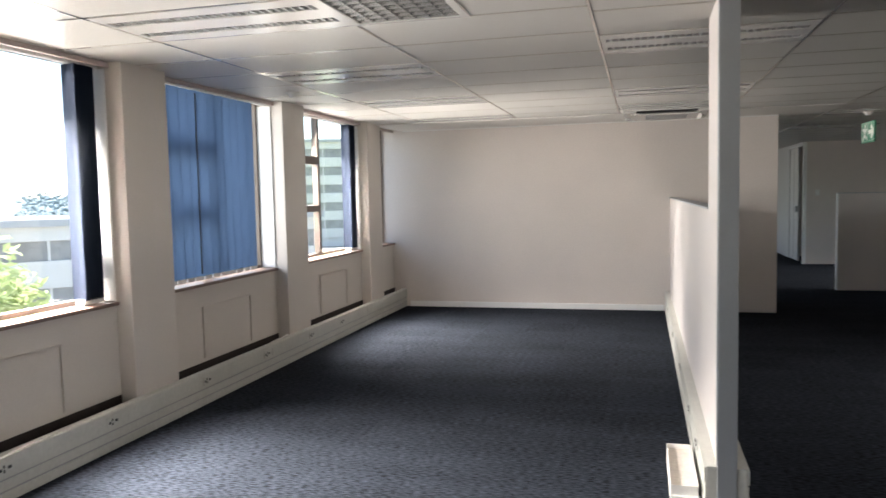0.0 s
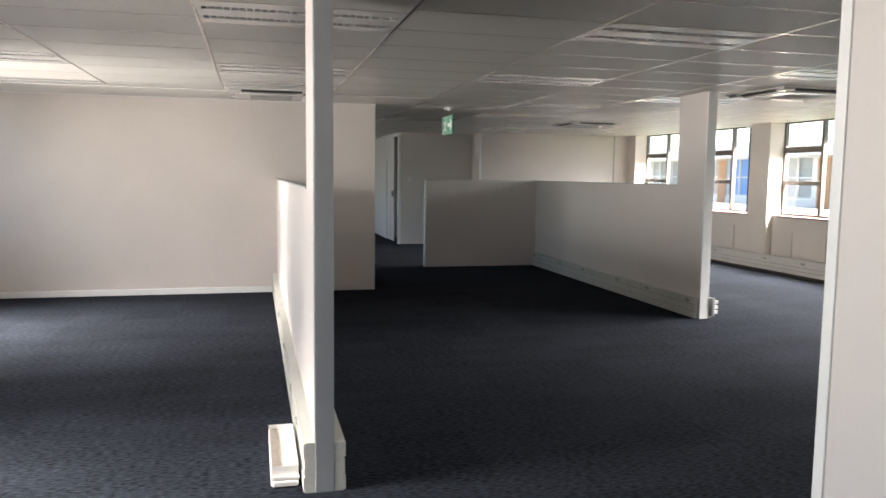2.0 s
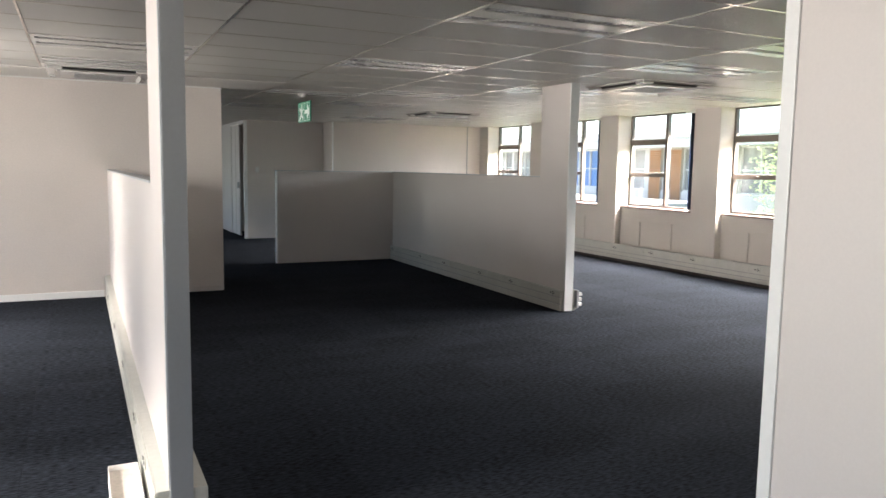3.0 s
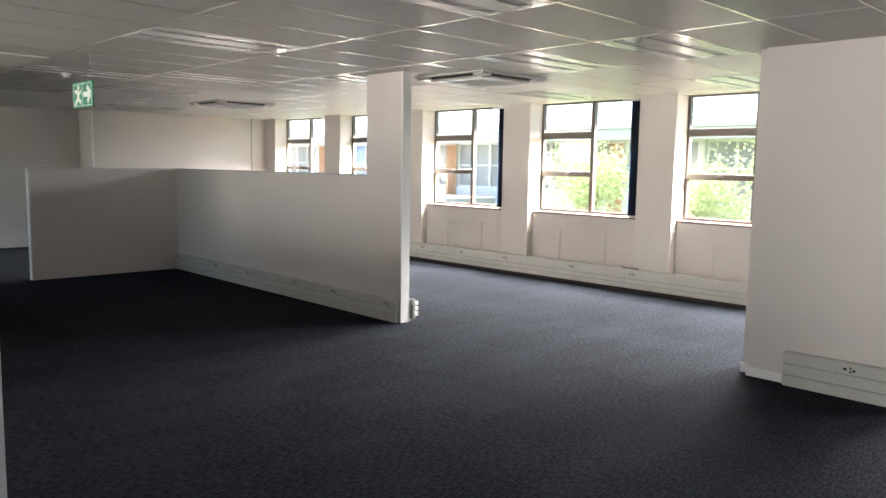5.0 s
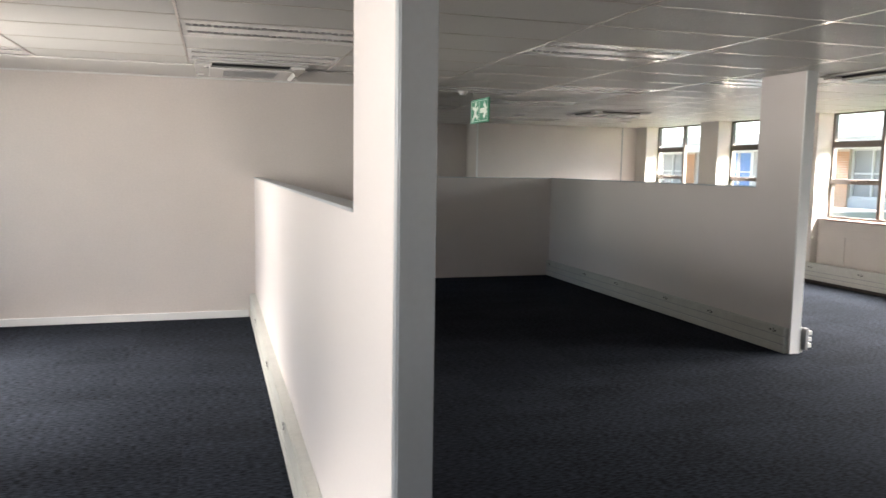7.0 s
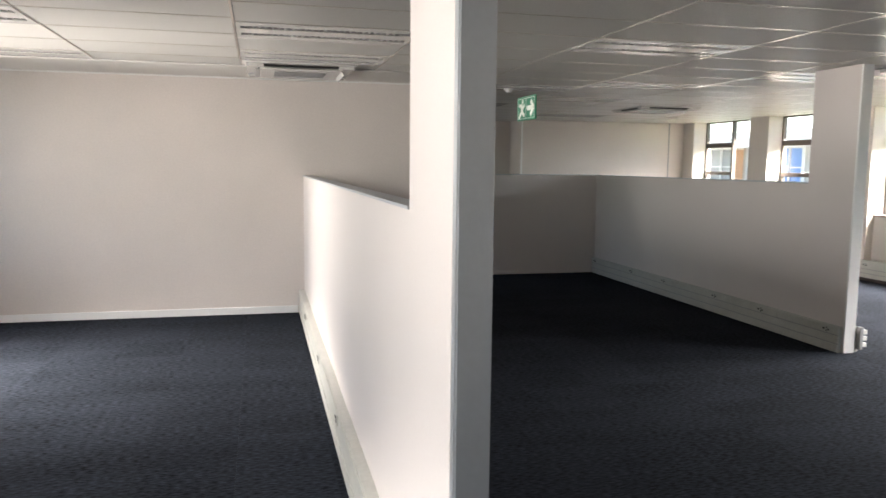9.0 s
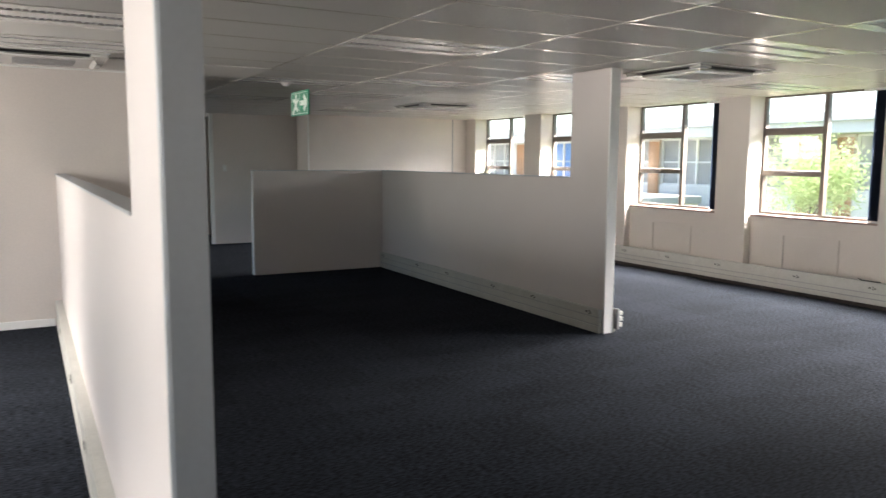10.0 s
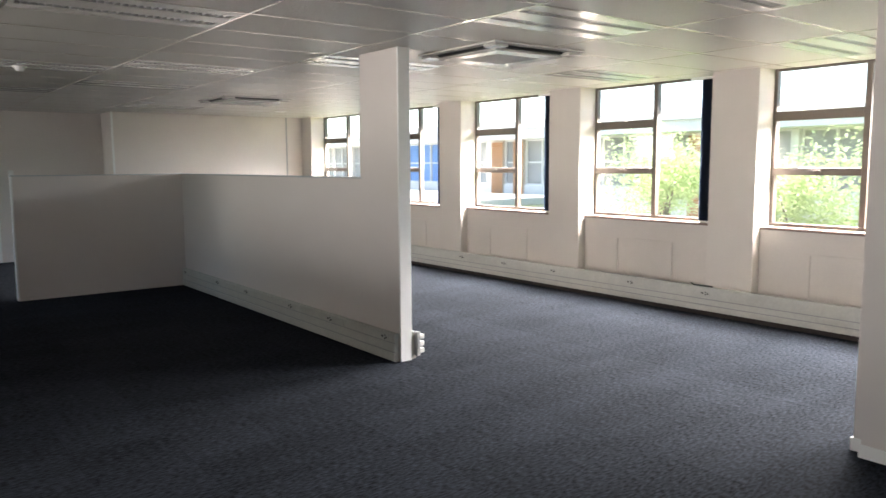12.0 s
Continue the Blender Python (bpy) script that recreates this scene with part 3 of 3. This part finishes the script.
# ---- air conditioning cassettes ----
def cassette():
    t = thing("air_conditioner", "white four-way ceiling cassette air conditioner", "air conditioner", "ceiling cassettes", (0, 0, H))
    b = bmesh.new()
    for q in ((-0.475, 0.475, -0.475, -0.395), (-0.475, 0.475, 0.395, 0.475), (-0.475, -0.395, -0.394, 0.394), (0.395, 0.475, -0.394, 0.394)):
        bm_box(b, *q, -0.016, -0.001, 0.004)
    part("fascia", b, STEELW, t)
    # solid black block gives the outlet slots their shade by colour
    part("outlet_shade_core", box(-0.375, 0.375, -0.375, 0.375, -0.030, -0.001), BLACK, t, "black core standing in for shade in the air outlets")
    b = box(-0.352, 0.352, -0.352, 0.352, -0.052, -0.0305, 0.006)
    part("intake_panel", b, STEELW, t, "glossy white lowered intake panel")
    for i in range(9):
        y = -0.20 + 0.05 * i
        part("intake_slat", box(-0.23, 0.23, y - 0.008, y + 0.008, -0.0555, -0.0525, 0.001), GREYP, t, "grey intake slat")
    for q in range(4):
        m = pose(0, 0, 0, 0, 0, 90 * q)
        part("flap", box(-0.27, 0.27, 0.0, 0.045, -0.004, 0.0, 0.0015, m @ pose(0, 0.354, -0.040, -48 if q == 3 else -10, 0, 0)), STEELW, t, "tilted white flap")
        part("corner_cover", box(0.325, 0.455, 0.325, 0.455, -0.040, -0.0165, 0.008, m), STEELW, t, "white corner cover")
    return t


c = cassette()
for i, (x, y) in enumerate(CASS):
    if i == 0:
        c.matrix_basis = pose(x, y, H)
    else:
        copy_thing(c, pose(x, y, H))

# ---- exit sign ----
e = thing("exit_sign", "green hanging emergency exit sign with a running figure", "exit sign", "", (2.335, 8.19, 1.955))
part("sign_plate", box(-0.006, 0.006, -0.22, 0.22, 0, 0.197, 0.003), GREEN, e)
for sgn in (-1, 1):
    f = sgn * 0.0065

    def bar(y0, y1, z0, z1, rot=0):
        m = pose(f, (y0 + y1) / 2, (z0 + z1) / 2, rot, 0, 0)
        return box(-0.0008, 0.0008, -(y1 - y0) / 2, (y1 - y0) / 2, -(z1 - z0) / 2, (z1 - z0) / 2, 0, m)
    bm = bar(-0.20, 0.20, 0.180, 0.184)
    for q in ((-0.20, 0.20, 0.013, 0.017, 0), (-0.2, -0.195, 0.017, 0.180, 0), (0.195, 0.2, 0.017, 0.180, 0)):
        o = bar(*q)
        me = bpy.data.meshes.new("x")
        o.to_mesh(me)
        bm.from_mesh(me)
        o.free()
    part("border", bm, PLASTIC, e, "white border line")
    part("divider", bar(-0.003, 0.003, 0.0175, 0.1795), PLASTIC, e, "white dividing line")
    for q in ((-0.150, -0.022, 0.078, 0.118, 0), (-0.188, -0.098, 0.108, 0.146, 40), (-0.188, -0.098, 0.050, 0.088, -40)):
        part("arrow_bar", bar(*q), PLASTIC, e, "white arrow bar")
    for q in ((0.078, 0.126, 0.070, 0.142, -18), (0.100, 0.178, 0.030, 0.062, -40), (0.030, 0.105, 0.040, 0.072, 28), (0.105, 0.172, 0.112, 0.138, 15), (0.028, 0.092, 0.102, 0.128, -28)):
        part("figure_bar", bar(*q), PLASTIC, e, "white pictogram bar")
    part("figure_dot", cyl(0.019, 0.019, 0.0016, pose(f, 0.085, 0.158, 0, 90, 0), 12), PLASTIC, e)
    part("hanger_wire", cyl(0.0005, 0.0005, H - 1.955 - 0.19, pose(0, sgn * 0.17, (H - 1.955 + 0.19) / 2), 6), ALU, e, "thin hanging wire")


# ---- smoke detectors, downlights ----
def detector(x, y):
    t = thing("smoke_detector", "round white smoke detector on the ceiling", "smoke detector", "smoke detectors", (x, y, H))
    part("base", cyl(0.055, 0.06, 0.015, pose(0, 0, -0.0075), 20), PLASTIC, t)
    part("sensor", cyl(0.028, 0.045, 0.03, pose(0, 0, -0.030), 20), PLASTIC, t)
    return t


detector(2.9, 10.36)
detector(-2.62, 6.1)
for x, y in ((4.95, 13.6), (7.3, 14.3)):
    t = thing("downlight", "small round recessed downlight with white rim", "downlight", "downlights", (x, y, H))
    part("rim", cyl(0.10, 0.085, 0.012, pose(0, 0, -0.006), 24), PLASTIC, t)
    part("lens", cyl(0.07, 0.07, 0.004, pose(0, 0, -0.0135), 24), SKIRT, t)

# ---- door, frame, switch ----
d = thing("door_1", "white door leaf in a white frame, dark gap beside it", "door", "", (3.42, 17.63, 0))
d["kind"] = "structure"
part("door_leaf", box(-0.03, 0.012, -0.42, 0.435, 0.01, 2.37, 0.003), DOORP, d)
part("door_handle", box(-0.075, -0.03, -0.39, -0.365, 1.02, 1.16, 0.004), ALU, d, "metal lever handle plate")
part("door_joint", box(-0.034, -0.03, -0.02, -0.008, 0.05, 2.3, 0.001), GREYP, d)
f = bmesh.new()
bm_box(f, 3.362, 3.43, YSW - 0.012, YSW + 0.05, 0, 2.43, 0.004)
bm_box(f, 3.362, 3.48, YSW + 0.124, 18.08, 2.372, 2.388, 0.003)
structure("trim_door", f, SKIRT, "white door frame and jamb", "door frame")
s = thing("light_switch", "white light switch plate on the wall", "light switch", "", (3.63, YSW, 1.43))
part("plate", box(-0.04, 0.04, -0.009, -0.0005, -0.06, 0.06, 0.003), PLASTIC, s)
part("rocker", box(-0.018, 0.018, -0.014, -0.0085, -0.028, 0.028, 0.003), SKIRT, s)

# ---- open carton tray by the partition ----
t = thing("tray", "long open white carton tray with dusty inside, on the carpet", "tray", "", (0.447, 4.25, 0))
lx, ly, hz, w = 0.062, 0.31, 0.10, 0.004
part("tray_base", box(-lx + 0.006, lx - 0.006, -ly + 0.006, ly - 0.006, 0.0005, w), DUST, t, "dusty inside of the tray")
for nm, q in (("tray_side", (-lx - 0.004, -lx, -ly, ly)), ("tray_side", (lx, lx + 0.004, -ly, ly)), ("tray_end", (-lx, lx, -ly - 0.004, -ly)), ("tray_end", (-lx, lx, ly, ly + 0.004))):
    part(nm, box(*q, 0.0, hz, 0.001), CARD, t)
part("tray_flap", box(-lx, lx + 0.008, -ly - 0.02, -ly - 0.004, 0.035, 0.05, 0.002), CARD, t, "folded card lip")
part("tray_flap", box(-lx + 0.004, lx, -ly - 0.03, -ly - 0.004, 0.004, 0.03, 0.006), CARD, t, "folded card lip")
part("tray_liner", box(-lx + 0.001, lx - 0.001, -ly + 0.03, ly - 0.002, 0.070, 0.074), DUST, t, "dusty card insert")

# dark cable on the east trunking
t = thing("cable", "thin dark cable with a rubber end lying along the trunking", "cable", "", (EX - 0.032, 7.05, 0.295))
part("rubber_end", box(-0.014, 0.014, -0.11, 0.11, 0.0, 0.012, 0.004), BLACK, t)
part("lead", box(-0.004, 0.004, 0.14, 1.35, 0.0, 0.008, 0.002), GREYP, t, "thin grey lead")
part("curled_end", box(-0.012, 0.012, -0.02, 0.02, -0.003, 0.003, 0.002, pose(0, 0.122, 0.014, 24, 0, 0)), BLACK, t)

# loose cable on the trunking
cu = bpy.data.curves.new("loose_cable", "CURVE")
cu.dimensions, cu.bevel_depth, cu.bevel_resolution = "3D", 0.005, 2
sp = cu.splines.new("BEZIER")
sp.bezier_points.add(5)
for i, q in enumerate(((-0.02, -0.20, 0.005), (0.01, -0.12, 0.02), (-0.015, -0.03, 0.006), (0.012, 0.05, 0.028), (-0.01, 0.11, 0.012), (-0.04, 0.15, 0.005))):
    sp.bezier_points[i].co = q
    sp.bezier_points[i].handle_left_type = sp.bezier_points[i].handle_right_type = "AUTO"
tmp = new("loose_cable_shape", cu)
me = bpy.data.meshes.new_from_object(tmp.evaluated_get(bpy.context.evaluated_depsgraph_get()))
bpy.data.objects.remove(tmp)
me.materials.clear()
me.materials.append(PLASTIC)
ob = new("cable", me)
ob.location = (-2.955, 6.42, 0.25)
tagged(ob, "short loose white cable lying on the trunking", "cable")

# ---- outdoors ----
GZ = -7.0
b = bmesh.new()
bm_box(b, -1500, 1500, -1500, 1500, GZ - 0.5, GZ)
tagged(part("ground", b, PAVING), "pale paved yard and ground round the offices", "ground", kind="structure")
tagged(part("lawn", box(8.9, 21.4, -60, 90, GZ, GZ + 0.04), GRASS), "green courtyard lawn under the trees", "lawn", kind="structure")
b = box(-140, -28, 60, 110, GZ, GZ + 0.05)
tagged(part("lawn", b, GRASS), "green lawn before the tower block", "lawn", kind="structure")


def band_block(name, label, m, width, depth, floors, rise, base, top, bay, win=0.45):
    """A block with white spandrel bands and ribbon windows."""
    t = thing(name, label, "building")
    t.matrix_basis = m
    w = width / 2
    b = bmesh.new()
    bm_box(b, -w + 0.3, w - 0.3, 0.35, depth, 0, top - 0.8)
    part("core", b, RENDERW, t)
    for i in range(floors + 1):
        z0 = base + rise * i
        z1 = min(z0 + rise * (1 - win), top)
        part("spandrel_band", box(-w, w, 0, 0.34, z0, z1, 0.03), RENDERW, t, "white spandrel band")
        if i < floors:
            n = max(1, int(width / bay))
            for j in range(n):
                x0 = -w + 0.2 + (width - 0.4) * j / n
                x1 = x0 + (width - 0.4) / n - 0.18
                wd = part("window", box(x0, x1, 0.2, 0.26, z1, z0 + rise), OUTGLASS, t, "dark ribbon window")
                part("frame", box(x1, x1 + 0.18, 0.12, 0.3, z1, z0 + rise), RENDERW, wd)
    part("roof", box(-w - 0.4, w + 0.4, -0.4, depth + 0.4, top - 0.5, top), ROOFM, t, "pale flat roof edge")
    return t


# low office block opposite, and a taller banded block further off
band_block("office_building", "white two-storey office block with ribbon windows", pose(-46, 36, GZ, 0, 0, 48), 60, 16, 2, 3.3, -0.7, 7.4, 3.2, 0.42)
band_block("tower_building", "white multi-storey block with dark ribbon windows", pose(-57, 118, GZ, 0, 0, 24), 60, 18, 5, 3.05, 1.5, 18.4, 5.0, 0.48)

# wing across the courtyard
wing = thing("brick_wing", "office wing with orange brick panels and white eaves", "building", "", (21.5, 10, GZ))
WTOP, WLOW = 9.45, 7.75
part("core", box(0.3, 9, -26, 30, 0, WTOP + 0.05), RENDERW, wing)
part("lower_wall", box(0, 0.3, -26, 30, 3.6, WLOW, 0.02), RENDERW, wing, "white rendered spandrel wall")
part("base_wall", box(0, 0.3, -26, 30, 0, 1.2, 0.02), RENDERW, wing, "white rendered base wall")
part("eaves", box(-0.9, 9.5, -26.5, 30.5, WTOP, WTOP + 0.5, 0.03), RENDERW, wing, "white eaves band")
part("gutter", box(-1.0, -0.9, -26.5, 30.5, WTOP + 0.34, WTOP + 0.5, 0.02), ROOFM, wing, "pale gutter along the eaves")
part("roof", box(-0.7, 9.3, -26.3, 30.3, WTOP + 0.5, WTOP + 0.65), ROOFM, wing)


def brick_pier(y, w, z0, z1):
    pier = part("brick_panel", box(-0.05, 0.29, y, y + w, z0, z1), MORTAR, wing, "orange brick panel")
    b = bmesh.new()
    for r in range(int((z1 - z0) / 0.086)):
        c = -0.11 if r % 2 else 0.0
        while c < w:
            y0, y1 = max(y + c, y + 0.002), min(y + c + 0.208, y + w - 0.002)
            if y1 > y0 + 0.02:
                bm_box(b, -0.064, -0.049, y0, y1, z0 + 0.005 + r * 0.086, z0 + 0.005 + r * 0.086 + 0.072)
            c += 0.22
    tagged(part("bricks", b, BRICK, pier), kind="stuff")


def wing_window(y0, y1, z0, z1, rows, glazing, label):
    wd = part("window", box(0.14, 0.18, y0, y1, z0, z1), glazing, wing, label)
    n = max(1, round((y1 - y0) / 0.85))
    for j in range(n + 1):
        yy = y0 + (y1 - y0 - 0.06) * j / n
        part("frame", box(0.06, 0.2, yy, yy + 0.06, z0, z1), RENDERW, wd)
    for j in range(rows + 1):
        zz = z0 + (z1 - z0 - 0.06) * j / rows
        part("frame", box(0.065, 0.195, y0 + 0.062, y1 - 0.062, zz, zz + 0.06), RENDERW, wd)


for i in range(-5, 4):
    y = 5.6 + 7.7 * i
    if y > -26 and y + 1.8 < 30:
        brick_pier(y, 0.55, 1.2, WTOP)
        brick_pier(y + 1.15, 0.65, 1.2, WTOP)
    for z0, z1, rows in ((WLOW, WTOP, 2), (1.2, 3.6, 3)):
        if not (y > -26 and y + 1.8 < 30):
            continue
        wing_window(y + 0.56, y + 1.14, z0, z1, rows, OUTGLASS, "narrow window between brick panels")
        part("pilaster", box(-0.03, 0.29, y + 1.81, y + 2.12, z0, z1, 0.01), RENDERW, wing, "white rendered pilaster")
        if y + 7.69 < 30:
            wing_window(y + 2.13, y + 4.89, z0, z1, rows, OUTGLASS, "glazed window bay")
            part("pilaster", box(-0.03, 0.29, y + 4.9, y + 5.1, z0, z1, 0.01), RENDERW, wing, "white rendered pilaster")
            blue = i == 1 and z0 == WLOW
            wing_window(y + 5.11, y + 7.69, z0, z1, rows, BLUEB if blue else OUTGLASS, "window bay with blue blinds" if blue else "glazed window bay")


link = thing("link_building", "low white link block with a pale flat roof", "building", "", (18.6, 27.5, GZ))
part("wall", box(-2.6, 1.95, -7, 12, 0, 7.2, 0.02), RENDERW, link)
part("roof", box(-2.75, 1.96, -7.15, 12.2, 7.2, 7.45, 0.03), ROOFM, link, "pale flat roof with a raised edge")
for j in range(6):
    part("window", box(-2.63, -2.55, -6 + 3.0 * j, -4 + 3.0 * j, 5.0, 6.6), OUTGLASS, link, "dark window")


def tree(x, y, height, radius, seed, label, leaves=2600, size=0.10):
    r = random.Random(seed)
    t = thing("tree", label, "tree", "trees outside", (x, y, GZ))
    b = bmesh.new()
    bmesh.ops.create_cone(b, cap_ends=True, segments=10, radius1=0.16, radius2=0.09, depth=height * 0.62, matrix=pose(0, 0, height * 0.31))
    clumps = []
    for i in range(11):
        a, lift = r.uniform(0, 6.28), r.uniform(0.45, 0.95)
        d = radius * r.uniform(0.25, 0.85) * (1.25 - lift * 0.6)
        tip = Vector((d * math.cos(a), d * math.sin(a), height * lift))
        root = Vector((0, 0, height * r.uniform(0.35, 0.58)))
        mid = (tip + root) / 2
        q = (tip - root).to_track_quat("Z", "Y").to_matrix().to_4x4()
        bmesh.ops.create_cone(b, cap_ends=False, segments=6, radius1=0.06, radius2=0.015, depth=(tip - root).length, matrix=Matrix.Translation(mid) @ q)
        clumps.append((tip, radius * r.uniform(0.2, 0.42)))
    clumps.append((Vector((0, 0, height * 0.93)), radius * 0.45))
    part("trunk", b, BARK, t, "brown trunk with limbs")
    verts, faces = [], []
    for i in range(leaves):
        c, rad = r.choice(clumps)
        v = Vector((r.gauss(0, 1), r.gauss(0, 1), r.gauss(0, 0.8)))
        v = v.normalized() * rad * r.uniform(0.35, 1.08)
        p = c + v
        s = size * r.uniform(0.6, 1.3)
        m = Euler((r.uniform(-1, 1), r.uniform(-1, 1), r.uniform(0, 6.28))).to_matrix()
        k = len(verts)
        for q in ((0, -s, 0), (s * 0.45, 0, s * 0.12), (0, s, 0), (-s * 0.45, 0, s * 0.12)):
            verts.append(p + m @ Vector(q))
        faces.append((k, k + 1, k + 2, k + 3))
    me = bpy.data.meshes.new("crown")
    me.from_pydata(verts, [], faces)
    me.materials.append(LEAF)
    cr = new("crown", me)
    cr.parent = t
    tagged(cr, "bright green leafy crown", kind="stuff")
    return t


tree(15.2, 12.9, 9.1, 2.3, 3, "bright green courtyard tree close to the windows", 19000, 0.05)
tree(15.2, 8.7, 8.8, 2.3, 4, "bright green courtyard tree close to the windows", 19000, 0.05)
tree(15.6, 4.6, 8.6, 2.1, 5, "bright green courtyard tree close to the windows", 19000, 0.05)
tree(-12.8, 12.3, 7.6, 2.3, 6, "leafy green tree beside the pale yard", 6000, 0.13)
tree(-21, 21, 4.6, 2.0, 7, "leafy green tree beside the pale yard", 2500, 0.16)

# distant wooded ridge: uneven crowns on rising ground
r = random.Random(9)
tb = bmesh.new()
bmesh.ops.create_icosphere(tb, subdivisions=1, radius=1.0)
ico_v = [v.co.copy() for v in tb.verts]
ico_f = [[v.index for v in f.verts] for f in tb.faces]
tb.free()
verts, faces = [], []
for i in range(9000):
    a, d = r.uniform(1.9, 2.95), r.uniform(300, 420)
    s = r.uniform(0.5, 1.2)
    c = Vector((d * math.cos(a), d * math.sin(a), GZ + s * 0.5 + (9.0 + 2.5 * math.sin(a * 23) + 1.2 * math.sin(a * 71)) * (d - 290) / 130 * r.uniform(0.7, 1.25)))
    k = len(verts)
    for v in ico_v:
        u = r.uniform(0.7, 1.2)
        verts.append(c + Vector((v.x * s * u * 1.2, v.y * s * u * 1.2, v.z * s * u * 0.85)))
    faces += [[k + q for q in f] for f in ico_f]
n_in = 60
for i in range(n_in + 1):
    a = 1.2 + 2.5 * i / n_in
    for d, z in ((290, 0), (430, 11)):
        verts.append(Vector((d * math.cos(a), d * math.sin(a), GZ + z)))
k = len(verts) - 2 * (n_in + 1)
faces += [[k + 2 * i, k + 2 * i + 1, k + 2 * i + 3, k + 2 * i + 2] for i in range(n_in)]
me = bpy.data.meshes.new("backdrop_trees")
me.from_pydata(verts, [], faces)
# haze over the ridge comes from the material colour
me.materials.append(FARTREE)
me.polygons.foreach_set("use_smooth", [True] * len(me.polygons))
tagged(new("backdrop_trees", me), "distant belt of trees coloured pale grey-blue for haze", "woods", kind="stuff")

# ---- carpet tiles ----
meshes = {}


def carpet_mesh(w, l):
    key = (round(w, 3), round(l, 3))
    if key not in meshes:
        meshes[key] = to_mesh("carpet_tile", box(0.0006, w - 0.0006, 0.0006, l - 0.0006, -0.012, 0.0), CARPET)
    return meshes[key]


S = 0.5
rest = bmesh.new()
near = []
for i in range(-7, 18):
    for j in range(-6, 43):
        x0, y0 = i * S, j * S
        x1, y1 = min(x0 + S, 9.0), min(y0 + S, 21.2)
        x0, y0 = max(x0, -3.4), max(y0, YS)
        if x1 - x0 < 0.02 or y1 - y0 < 0.02:
            continue
        if -3.0 <= x0 < 6.5 and 2.5 <= y0 < 9.9 and len(near) < 300:
            near.append((x0, y0, x1 - x0, y1 - y0))
        else:
            bm_box(rest, x0 + 0.0006, x1 - 0.0006, y0 + 0.0006, y1 - 0.0006, -0.012, 0.0)
tagged(part("carpet_rest", rest, CARPET, FLOOR_BED), "dark navy loop-pile carpet tiles", kind="stuff")
for x0, y0, w, l in near:
    ob = new("carpet_tile", carpet_mesh(w, l))
    ob.location = (x0, y0, 0)
    ob.parent = FLOOR_BED
